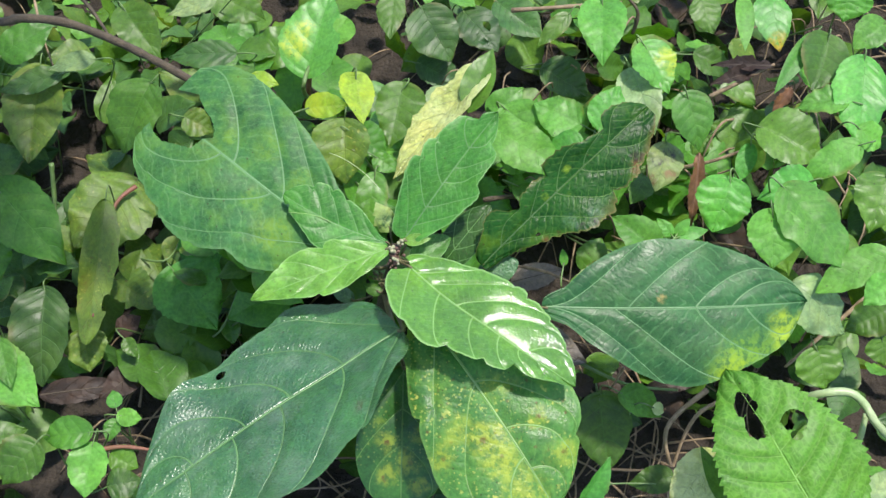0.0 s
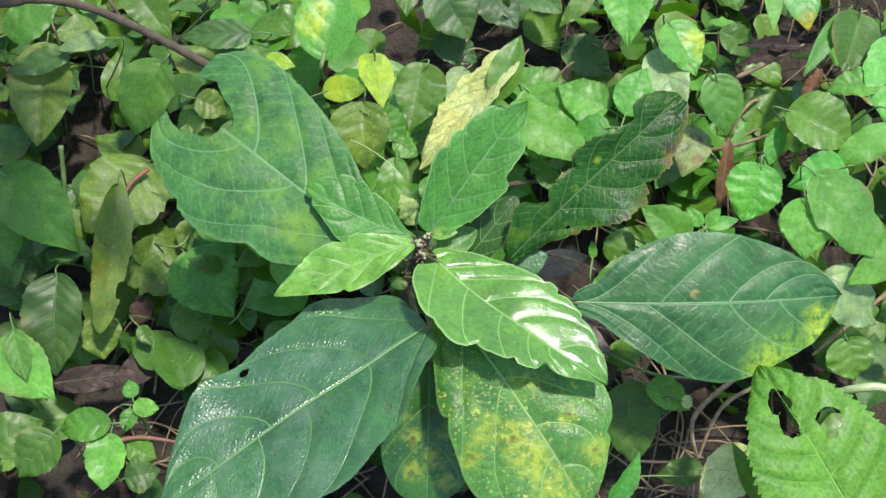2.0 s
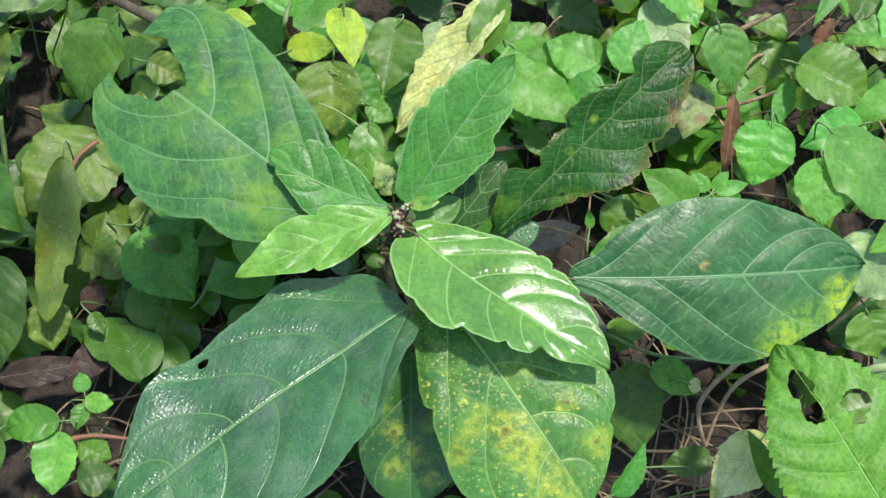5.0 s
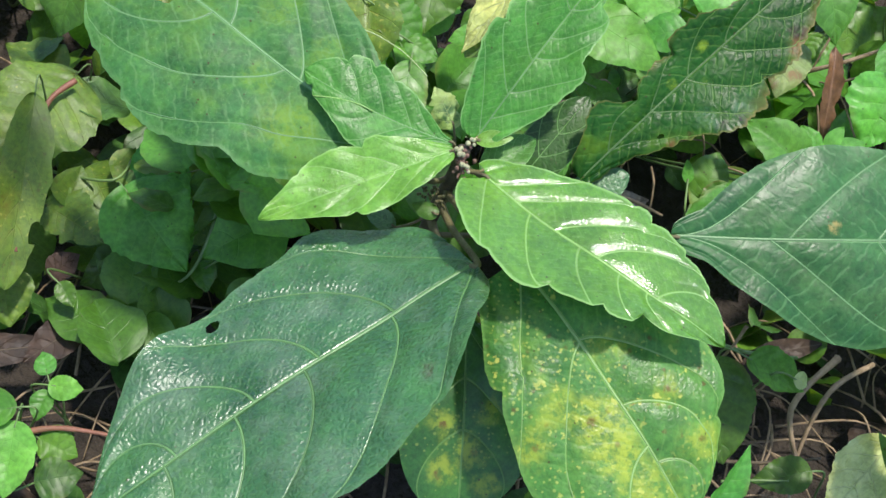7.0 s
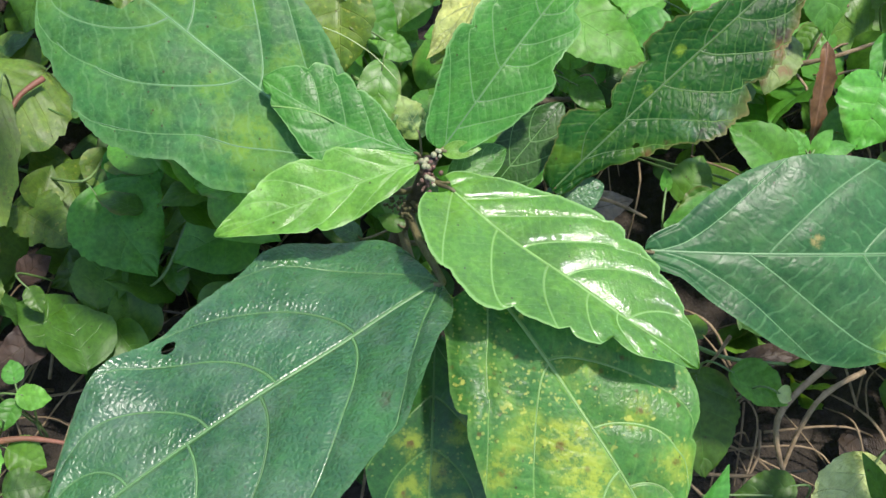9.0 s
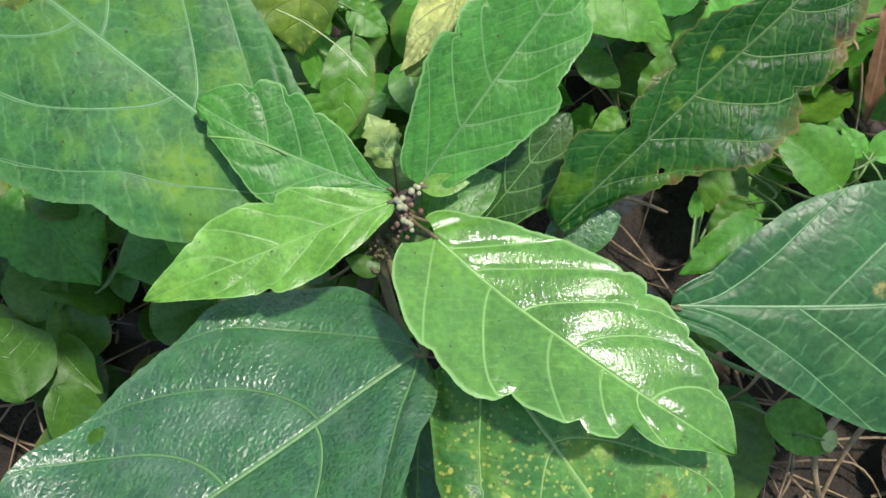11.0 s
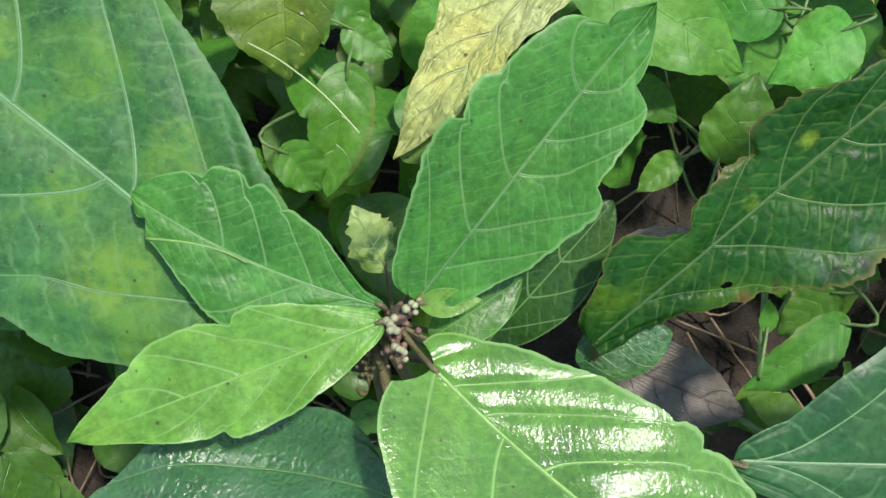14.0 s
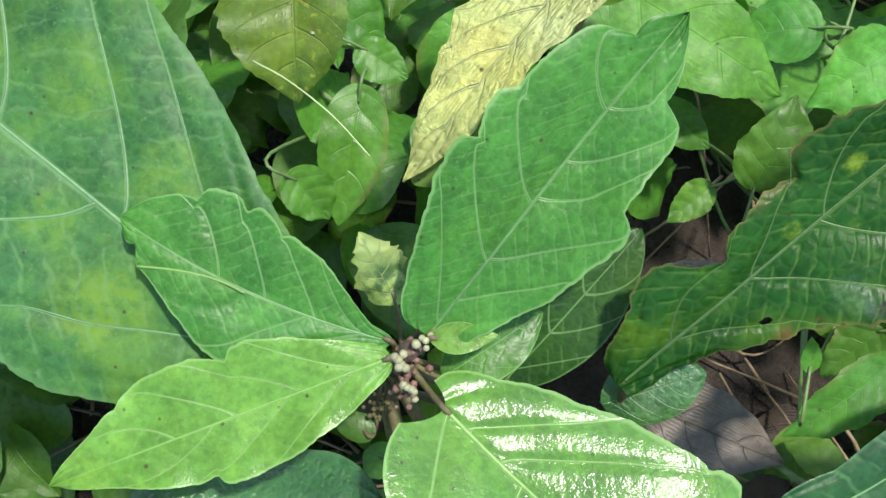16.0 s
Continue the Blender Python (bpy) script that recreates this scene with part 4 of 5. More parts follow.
leaf(plant, (0.045, 0.069, 0.284), (0.061, 0.104, 0.3), 0.0098, "lance", "green", roll=-10, nu=40, nv=16, fold=0.3, stalk=False)
leaf(plant, (0.002, 0.036, 0.262), (0.030, 0.055, 0.265), 0.0090, "lance", "olive", roll=-30, nu=30, nv=12, fold=0.3, stalk=False)
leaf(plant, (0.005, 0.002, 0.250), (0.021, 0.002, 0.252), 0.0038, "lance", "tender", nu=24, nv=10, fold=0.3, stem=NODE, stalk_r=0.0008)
leaf(plant, (0.008, -0.005, 0.238), (0.033, 0.010, 0.240), 0.0080, "shrub_toothed", "young", nu=50, nv=20, fold=0.15, stem=NODE, stalk_r=0.0007)
leaf(plant, (0.024, -0.004, 0.222), (0.058, 0.029, 0.245), 0.0115, "shrub", "shrubshade", nu=80, nv=24, fold=0.1, laterals=(((0.1, 0.4), (0.35, 0.65), (0.6, 0.85)), ((0.1, 0.4), (0.35, 0.65), (0.6, 0.85)), 1.3), stem=NODE, stalk_r=0.0007)
leaf(plant, (0.048, -0.011, 0.226), (0.073, -0.005, 0.235), 0.0090, "shrub", "big", nu=40, nv=18, fold=0.1, cup=0.3, stalk=False)
leaf(plant, (-0.003, 0.013, 0.246), (-0.011, 0.027, 0.254), 0.0062, "round", "curl", nu=40, nv=18, cup=0.6, wave=0.2, tear=0.3, stem=NODE, stalk_r=0.0005, label="small pale curled young leaf")
leaf(plant, (-0.010, -0.016, 0.222), (-0.020, -0.011, 0.222), 0.0039, "round", "green", nu=30, nv=12, cup=0.5, stem=(-0.006, 0.004, 0.205))
leaf(plant, (-0.026, -0.012, 0.205), (-0.039, -0.007, 0.210), 0.0046, "shrub", "big", nu=30, nv=12, stem=(-0.008, 0.005, 0.19))
buds()

# ---- weeds on the brighter side ----

plant = weed("heart_leaf_weed", 0.183, 0.283, "bright green weed with heart-shaped toothed leaves on thin stalks", "weed", "weeds round the shrub")
leaf(plant, (0.151, 0.215, 0.215), (0.147, 0.167, 0.205), 0.0173, "heart", "heart", roll=10)
leaf(plant, (0.130, 0.221, 0.200), (0.105, 0.199, 0.190), 0.0070, "ovate", "green")
leaf(plant, (0.139, 0.115, 0.200), (0.155, 0.143, 0.215), 0.0130, "ovate", "heart")

plant = weed("heart_leaf_weed", 0.230, 0.228, "bright green weed with heart-shaped toothed leaves on thin stalks", "weed", "weeds round the shrub")
leaf(plant, (0.175, 0.171, 0.22), (0.189, 0.141, 0.205), 0.0177, "heart", "halfyellow", roll=-15)
leaf(plant, (0.196, 0.123, 0.225), (0.204, 0.093, 0.205), 0.0142, "heart", "heart")
leaf(plant, (0.167, 0.166, 0.205), (0.178, 0.114, 0.195), 0.0153, "ovate", "ashen", roll=10)

plant = weed("heart_leaf_weed", 0.116, 0.208, "bright green weed with heart-shaped toothed leaves on thin stalks", "weed", "weeds round the shrub")
leaf(plant, (0.130, 0.124, 0.195), (0.097, 0.141, 0.200), 0.0154, "ovate", "heart")
leaf(plant, (0.080, 0.142, 0.190), (0.108, 0.106, 0.175), 0.0210, "round", "heart", label="large yellowish green leaf")
leaf(plant, (0.136, 0.115, 0.185), (0.118, 0.122, 0.185), 0.0065, "round", "heart")
leaf(plant, (0.083, 0.115, 0.150), (0.092, 0.108, 0.140), 0.0067, "round", "green")

plant = weed("heart_leaf_weed", 0.356, 0.266, "bright green weed with heart-shaped toothed leaves on thin stalks", "weed", "weeds round the shrub")
leaf(plant, (0.308, 0.183, 0.210), (0.292, 0.145, 0.200), 0.0173, "round", "green")
leaf(plant, (0.327, 0.161, 0.215), (0.315, 0.101, 0.200), 0.0194, "toothed", "heart")
leaf(plant, (0.312, 0.133, 0.205), (0.279, 0.134, 0.200), 0.0120, "toothed", "heart", roll=20)
leaf(plant, (0.352, 0.197, 0.210), (0.328, 0.182, 0.200), 0.0120, "toothed", "heart")
leaf(plant, (0.331, 0.225, 0.210), (0.328, 0.208, 0.200), 0.0172, "heart", "heart")

plant = weed("heart_leaf_weed", 0.322, 0.191, "bright green weed with heart-shaped toothed leaves on thin stalks", "weed", "weeds round the shrub")
leaf(plant, (0.248, 0.112, 0.205), (0.286, 0.086, 0.200), 0.0194, "toothed", "green")
leaf(plant, (0.305, 0.085, 0.220), (0.267, 0.068, 0.210), 0.0110, "toothed", "heart")
leaf(plant, (0.307, 0.098, 0.220), (0.323, 0.089, 0.210), 0.0106, "toothed", "heart")
leaf(plant, (0.245, 0.109, 0.190), (0.233, 0.083, 0.180), 0.0069, "ovate", "heart")

plant = weed("heart_leaf_weed", 0.305, 0.105, "bright green weed with heart-shaped toothed leaves on thin stalks", "weed", "weeds round the shrub")
leaf(plant, (0.215, 0.058, 0.220), (0.202, 0.030, 0.205), 0.0179, "round", "heart", label="round leaf tinged with brown")
leaf(plant, (0.233, 0.025, 0.232), (0.231, -0.004, 0.215), 0.0175, "heart", "heart")
leaf(plant, (0.242, 0.042, 0.236), (0.279, -0.006, 0.220), 0.0216, "toothed", "heart", roll=-12)
leaf(plant, (0.269, 0.063, 0.210), (0.235, 0.054, 0.205), 0.0133, "heart", "heart")

plant = weed("heart_leaf_weed", 0.366, 0.098, "bright green weed with heart-shaped toothed leaves on thin stalks", "weed", "weeds round the shrub")
leaf(plant, (0.316, 0.057, 0.220), (0.301, 0.024, 0.210), 0.0178, "heart", "green")
leaf(plant, (0.302, -0.001, 0.225), (0.257, -0.018, 0.210), 0.0117, "toothed", "heart", roll=10)
leaf(plant, (0.300, -0.018, 0.220), (0.284, -0.028, 0.210), 0.0100, "heart", "heart")
leaf(plant, (0.322, 0.043, 0.200), (0.299, 0.066, 0.200), 0.0134, "heart", "green")

plant = weed("heart_leaf_weed", 0.313, 0.036, "bright green weed with heart-shaped toothed leaves on thin stalks", "weed", "weeds round the shrub")
leaf(plant, (0.246, -0.008, 0.205), (0.279, -0.033, 0.180), 0.0188, "ovate", "ashen", roll=-10)
leaf(plant, (0.264, -0.041, 0.175), (0.269, -0.062, 0.160), 0.0161, "heart", "green", label="broad heart-shaped leaf in shade")
leaf(plant, (0.315, -0.015, 0.180), (0.287, -0.025, 0.170), 0.0127, "toothed", "green")
leaf(plant, (0.309, -0.032, 0.170), (0.311, -0.047, 0.160), 0.0112, "heart", "green")

plant = weed("heart_leaf_weed", 0.182, 0.104, "light green sprout with toothed leaves by the large leaf", "weed", "weeds round the shrub")
leaf(plant, (0.161, 0.010, 0.215), (0.135, 0.028, 0.230), 0.0119, "toothed", "heart")
leaf(plant, (0.173, 0.022, 0.215), (0.164, 0.031, 0.222), 0.0048, "ovate", "heart")
leaf(plant, (0.175, 0.022, 0.215), (0.184, 0.030, 0.222), 0.0039, "lance", "heart")
leaf(plant, (0.176, 0.021, 0.215), (0.196, 0.025, 0.216), 0.0043, "lance", "heart")
leaf(plant, (0.122, 0.013, 0.190), (0.132, 0.031, 0.200), 0.0101, "round", "green")
leaf(plant, (0.101, -0.005, 0.228), (0.100, 0.003, 0.235), 0.0027, "ovate", "heart")

plant = weed("toothed_weed", 0.275, -0.089, "large toothed weed leaf with eaten holes", "weed", "weeds round the shrub")
leaf(plant, (0.233, -0.174, 0.215), (0.187, -0.076, 0.228), 0.0404, "toothed", "bright", nu=150, nv=48, quilt=0.045, rib=0.003, fold=0.05, tear=0.07, wave=0.06, stalk_r=0.0013, bites=((0.79, 0.12, 0.075, 0.26), (0.67, 0.16, 0.075, 0.17), (0.60, 0.02, 0.03, 0.06), (0.60, -0.45, 0.06, 0.2), (0.53, -0.33, 0.03, 0.08)))
leaf(plant, (0.260, -0.153, 0.200), (0.278, -0.129, 0.200), 0.0082, "ovate", "ashen")

plant = weed("heart_leaf_weed", 0.214, -0.099, "pale yellowing weed with a narrow green leaf", "weed", "weeds round the shrub")
leaf(plant, (0.185, -0.112, 0.180), (0.158, -0.136, 0.160), 0.0150, "heart", "pale", bites=((0.45, 0.3, 0.08, 0.2),))
leaf(plant, (0.188, -0.144, 0.185), (0.173, -0.111, 0.200), 0.0060, "lance", "green")
leaf(plant, (0.105, -0.132, 0.165), (0.124, -0.112, 0.185), 0.0069, "ovate", "heart", roll=25, fold=0.5)
leaf(plant, (0.169, -0.105, 0.130), (0.143, -0.107, 0.125), 0.0091, "heart", "green")

plant = weed("heart_leaf_weed", 0.147, -0.048, "dark green round-leaved weed under the shrub", "weed", "weeds round the shrub")
leaf(plant, (0.127, -0.058, 0.150), (0.132, -0.095, 0.120), 0.0183, "round", "green")
leaf(plant, (0.136, -0.063, 0.170), (0.162, -0.078, 0.165), 0.0104, "ovate", "heart", roll=-15, label="small leaf with a yellow half")
leaf(plant, (0.155, -0.074, 0.171), (0.163, -0.076, 0.166), 0.0042, "ovate", "pale")

# ---- low weeds close behind the shrub ----

plant = weed("heart_leaf_weed", 0.001, 0.178, "dull green weed growing close behind the shrub", "weed", "weeds round the shrub")
leaf(plant, (-0.013, 0.092, 0.185), (-0.021, 0.055, 0.170), 0.0108, "round", "green")
leaf(plant, (-0.026, 0.125, 0.190), (-0.004, 0.111, 0.180), 0.0124, "heart", "green")
leaf(plant, (-0.012, 0.109, 0.185), (0.002, 0.100, 0.180), 0.0070, "round", "green")
leaf(plant, (-0.033, 0.065, 0.190), (-0.023, 0.054, 0.180), 0.0081, "round", "green", label="small round green leaf")

plant = weed("heart_leaf_weed", 0.117, 0.158, "light green weed behind the shrub", "weed", "weeds round the shrub")
leaf(plant, (0.067, 0.120, 0.200), (0.116, 0.087, 0.190), 0.0163, "round", "heart", label="broad pale green leaf")
leaf(plant, (0.107, 0.060, 0.180), (0.118, 0.082, 0.200), 0.0125, "ovate", "green")
leaf(plant, (0.084, 0.093, 0.170), (0.100, 0.080, 0.165), 0.0073, "round", "green")
leaf(plant, (0.098, 0.066, 0.170), (0.083, 0.055, 0.165), 0.0058, "ovate", "green")
leaf(plant, (0.145, 0.095, 0.205), (0.121, 0.079, 0.200), 0.0119, "heart", "heart")
leaf(plant, (0.133, 0.012, 0.200), (0.117, -0.000, 0.190), 0.0083, "ovate", "green")
leaf(plant, (0.128, 0.000, 0.215), (0.099, -0.019, 0.210), 0.0078, "toothed", "heart")
leaf(plant, (0.125, 0.105, 0.200), (0.102, 0.107, 0.190), 0.0104, "heart", "heart")
leaf(plant, (0.027, 0.121, 0.180), (0.009, 0.118, 0.175), 0.0061, "round", "heart")

# ---- weeds along the far side ----

plant = weed("heart_leaf_weed", -0.064, 0.283, "weed with one bright yellow-green leaf on a pinkish stalk", "weed", "weeds round the shrub")
leaf(plant, (-0.058, 0.174, 0.200), (-0.039, 0.228, 0.218), 0.0215, "heart", "halfyellow", roll=-10, bites=((0.55, -0.95, 0.1, 0.3),), stalk_r=0.0018)
leaf(plant, (-0.073, 0.223, 0.170), (-0.111, 0.222, 0.160), 0.0169, "heart", "green")
leaf(plant, (-0.059, 0.144, 0.195), (-0.03, 0.142, 0.2), 0.009, "toothed", "yellow", roll=20)
leaf(plant, (-0.025, 0.166, 0.2), (-0.02, 0.129, 0.195), 0.0127, "heart", "yellow", roll=-20)
leaf(plant, (0.007, 0.167, 0.185), (-0.003, 0.125, 0.17), 0.0176, "heart", "green")
leaf(plant, (-0.033, 0.135, 0.195), (-0.033, 0.094, 0.175), 0.0200, "ovate", "olive")
leaf(plant, (-0.100, 0.175, 0.190), (-0.079, 0.169, 0.190), 0.0067, "ovate", "yellow")

plant = weed("broad_weed", 0.033, 0.318, "dull green weed with large toothed leaves", "weed", "weeds round the shrub")
leaf(plant, (0.024, 0.265, 0.160), (0.046, 0.229, 0.140), 0.0204, "toothed", "dull")
leaf(plant, (0.057, 0.270, 0.150), (0.082, 0.236, 0.140), 0.0163, "toothed", "dull", bites=((0.5, 0.4, 0.12, 0.2), (0.7, -0.3, 0.1, 0.2)))
leaf(plant, (0.004, 0.283, 0.160), (-0.001, 0.243, 0.150), 0.0113, "ovate", "green")
leaf(plant, (0.085, 0.288, 0.140), (0.119, 0.258, 0.130), 0.0160, "toothed", "dull")
leaf(plant, (0.037, 0.171, 0.18), (0.023, 0.146, 0.18), 0.0092, "toothed", "ashen")
leaf(plant, (0.021, 0.245, 0.120), (0.053, 0.230, 0.110), 0.0140, "toothed", "dull")

plant = weed("heart_leaf_weed", 0.315, 0.330, "long-leaved weed with an orange leaf tip", "weed", "weeds round the shrub")
leaf(plant, (0.255, 0.228, 0.210), (0.251, 0.182, 0.200), 0.0069, "lance", "heart")
leaf(plant, (0.274, 0.226, 0.21), (0.277, 0.183, 0.2), 0.0142, "ovate", "orangetip", label="leaf with an orange tip")
leaf(plant, (0.299, 0.190, 0.210), (0.264, 0.143, 0.200), 0.0066, "lance", "heart")
leaf(plant, (0.234, 0.253, 0.180), (0.242, 0.225, 0.170), 0.0123, "ovate", "green")
leaf(plant, (0.220, 0.198, 0.180), (0.251, 0.187, 0.170), 0.0116, "ovate", "green")
leaf(plant, (0.114, 0.212, 0.150), (0.147, 0.192, 0.140), 0.0153, "toothed", "dull")

plant = weed("heart_leaf_weed", 0.273, 0.232, "low green weed among the taller ones", "weed", "weeds round the shrub")
leaf(plant, (0.243, 0.201, 0.160), (0.268, 0.171, 0.150), 0.0134, "ovate", "green")
leaf(plant, (0.249, 0.169, 0.150), (0.274, 0.155, 0.140), 0.0125, "ovate", "green")
leaf(plant, (0.177, 0.124, 0.140), (0.200, 0.108, 0.130), 0.0095, "ovate", "green")
leaf(plant, (0.230, 0.146, 0.150), (0.218, 0.136, 0.140), 0.0074, "ovate", "green")
leaf(plant, (0.187, 0.112, 0.19), (0.176, 0.078, 0.18), 0.0129, "ovate", "blackspot", label="pale leaf blotched with black")

# ---- weeds on the shaded side ----

plant = weed("broad_weed", -0.212, 0.306, "shaded weed with broad green leaves", "weed", "weeds round the shrub")
leaf(plant, (-0.199, 0.259, 0.17), (-0.172, 0.22, 0.16), 0.0162, "heart", "green")
leaf(plant, (-0.178, 0.201, 0.155), (-0.203, 0.158, 0.13), 0.0218, "toothed", "green", roll=10)
leaf(plant, (-0.111, 0.207, 0.180), (-0.162, 0.211, 0.170), 0.0113, "ovate", "dull")
leaf(plant, (-0.153, 0.174, 0.150), (-0.132, 0.166, 0.140), 0.0110, "ovate", "olive")
leaf(plant, (-0.294, 0.234, 0.150), (-0.254, 0.255, 0.160), 0.0155, "ovate", "green")
leaf(plant, (-0.131, 0.283, 0.160), (-0.096, 0.263, 0.150), 0.0181, "heart", "green")

plant = weed("heart_leaf_weed", -0.266, 0.289, "pale weed leaves catching the sun, sheen put into the colour", "weed", "weeds round the shrub")
# The ashen colour imitates white sun glare on this leaf.
leaf(plant, (-0.214, 0.208, 0.175), (-0.251, 0.205, 0.170), 0.0074, "ovate", "ashen")
leaf(plant, (-0.129, 0.262, 0.180), (-0.166, 0.253, 0.170), 0.0090, "ovate", "ashen")
leaf(plant, (-0.242, 0.208, 0.160), (-0.289, 0.199, 0.150), 0.0097, "ovate", "dull")

plant = weed("broad_weed", -0.287, 0.231, "tall weed with olive leaves spotted brown", "weed", "weeds round the shrub")
leaf(plant, (-0.263, 0.223, 0.150), (-0.269, 0.155, 0.120), 0.0226, "toothed", "olive")
leaf(plant, (-0.276, 0.112, 0.150), (-0.233, 0.068, 0.120), 0.0232, "heart", "green", label="broad dark green leaf")
leaf(plant, (-0.294, 0.093, 0.120), (-0.284, 0.067, 0.100), 0.0157, "heart", "green")

plant = weed("broad_weed", -0.217, 0.131, "low weed with olive toothed leaves and reddish veins", "weed", "weeds round the shrub")
leaf(plant, (-0.194, 0.148, 0.105), (-0.235, 0.094, 0.100), 0.0311, "toothed", "olive")
leaf(plant, (-0.206, 0.113, 0.135), (-0.221, 0.020, 0.090), 0.0129, "strap", "olive", roll=-25, nu=50, nv=18, wave=0.16, tear=0.12, fold=0.3, arch=0.04, bites=((0.7, 0.9, 0.06, 0.3),))
leaf(plant, (-0.251, 0.060, 0.100), (-0.254, -0.004, 0.075), 0.0215, "toothed", "dull")
leaf(plant, (-0.208, 0.078, 0.080), (-0.174, 0.056, 0.075), 0.0140, "toothed", "olive", tear=0.3)
leaf(plant, (-0.229, 0.044, 0.070), (-0.224, 0.013, 0.060), 0.0162, "ovate", "olive")

plant = weed("heart_leaf_weed", -0.161, 0.070, "shaded weed with dark heart-shaped leaves", "weed", "weeds round the shrub")
leaf(plant, (-0.158, 0.065, 0.11), (-0.128, 0.025, 0.1), 0.0252, "heart", "heart")
leaf(plant, (-0.133, 0.095, 0.085), (-0.167, 0.089, 0.080), 0.0224, "round", "heart")
leaf(plant, (-0.123, 0.040, 0.080), (-0.119, 0.024, 0.078), 0.0073, "round", "green")
leaf(plant, (-0.101, 0.028, 0.110), (-0.083, 0.025, 0.115), 0.0064, "ovate", "heart")
leaf(plant, (-0.134, 0.030, 0.065), (-0.181, 0.016, 0.060), 0.0167, "round", "green")
leaf(plant, (-0.158, 0.056, 0.060), (-0.191, 0.041, 0.055), 0.0154, "heart", "green")
leaf(plant, (-0.195, 0.027, 0.085), (-0.187, 0.014, 0.080), 0.0055, "ovate", "green")

plant = weed("heart_leaf_weed", -0.197, -0.028, "small pale green round-leaved seedling", "weed", "weeds round the shrub")
leaf(plant, (-0.196, -0.025, 0.085), (-0.199, -0.014, 0.087), 0.0057, "round", "heart")
leaf(plant, (-0.193, -0.032, 0.085), (-0.177, -0.035, 0.085), 0.0065, "round", "heart")
leaf(plant, (-0.196, -0.034, 0.080), (-0.201, -0.048, 0.078), 0.0059, "round", "heart")

plant = weed("heart_leaf_weed", -0.234, -0.047, "low weed with round green leaves", "weed", "weeds round the shrub")
leaf(plant, (-0.208, -0.050, 0.100), (-0.241, -0.051, 0.095), 0.0112, "round", "green")
leaf(plant, (-0.206, -0.056, 0.095), (-0.210, -0.090, 0.085), 0.0135, "toothed", "heart")
leaf(plant, (-0.243, -0.058, 0.100), (-0.265, -0.081, 0.090), 0.0160, "heart", "green")
leaf(plant, (-0.199, -0.056, 0.075), (-0.180, -0.065, 0.070), 0.0097, "ovate", "green")
leaf(plant, (-0.200, -0.077, 0.070), (-0.177, -0.073, 0.070), 0.0114, "ovate", "dull")

plant = weed("heart_leaf_weed", -0.274, -0.008, "weed with large green leaves at the shaded edge", "weed", "weeds round the shrub")
leaf(plant, (-0.276, -0.007, 0.125), (-0.239, -0.035, 0.110), 0.0195, "heart", "heart")
leaf(plant, (-0.266, 0.007, 0.130), (-0.256, -0.026, 0.120), 0.0088, "ovate", "heart")
leaf(plant, (-0.284, -0.012, 0.100), (-0.249, -0.013, 0.090), 0.0131, "ovate", "green")
leaf(plant, (-0.279, -0.061, 0.100), (-0.248, -0.046, 0.100), 0.0153, "heart", "green")


# ---- understory, litter and twigs ----
def template(kind, seed, **shape):
    shape = {"nu": 14, "nv": 8, **shape}
    bm = blade(1.0, shape.pop("half", 0.42), kind, seed=seed, **shape)
    uvl = bm.loops.layers.uv["vein"]
    bm.verts.index_update()
    co = np.array([v.co[:] for v in bm.verts])
    faces = [[v.index for v in f.verts] for f in bm.faces]
    uvs = [tuple(l[uvl].uv) for f in bm.faces for l in f.loops]
    bm.free()
    return co, faces, uvs


def scatter(name, templates, places, material, label, category):
    """Many small leaves, too many to count, as one mesh. places: (pose, size)."""
    co, faces, uvs, n = [], [], [], 0
    for k, (m, size) in enumerate(places):
        c, f, u = templates[k % len(templates)]
        a = np.array(m)
        co.append(c * size @ a[:3, :3].T + a[:3, 3])
        faces += [[i + n for i in face] for face in f]
        uvs += u
        n += len(c)
    me = bpy.data.meshes.new(name)
    me.from_pydata(np.concatenate(co).tolist(), [], faces)
    layer = me.uv_layers.new(name="vein")
    layer.data.foreach_set("uv", [v for uv in uvs for v in uv])
    me.materials.append(material)
    me.shade_smooth()
    return tagged(new(name, me), label, category, kind="stuff")


BARE = ((-0.012, 0.24, 0.04), (0.025, 0.205, 0.03), (0.081, 0.241, 0.05), (0.165, -0.095, 0.06), (-0.20, -0.02, 0.05), (0.07, 0.005, 0.05), (0.095, 0.04, 0.04), (0.13, 0.06, 0.035), (0.02, 0.22, 0.03), (0.22, 0.07, 0.02))


def cover(x, y):
    """How high the low leaves reach above the soil."""
    return 0.045 + 0.05 * (0.5 + 0.5 * math.tanh(x / 0.12)) + 0.085 * (0.5 + 0.5 * math.tanh((y - 0.09) / 0.06)) * math.exp(-max(0, -x - 0.1) * 5)


def places(rnd, count, lo, hi, small, large, tilt=35, spread=0.62):
    out = []
    while len(out) < count:
        x, y = rnd.uniform(-spread, spread), rnd.uniform(-0.45, 0.75)
        if any((x - a) ** 2 + (y - b) ** 2 < r * r for a, b, r in BARE):
            continue
        z = soil(x, y) + 0.004 + cover(x, y) * rnd.uniform(lo, hi)
        m = Matrix.Translation((x, y, z)) @ Euler((radians(rnd.gauss(8, tilt)), radians(rnd.gauss(10, tilt * 0.8)), rnd.uniform(0, 6.28))).to_matrix().to_4x4()
        out.append((m, rnd.uniform(small, large)))
    return out


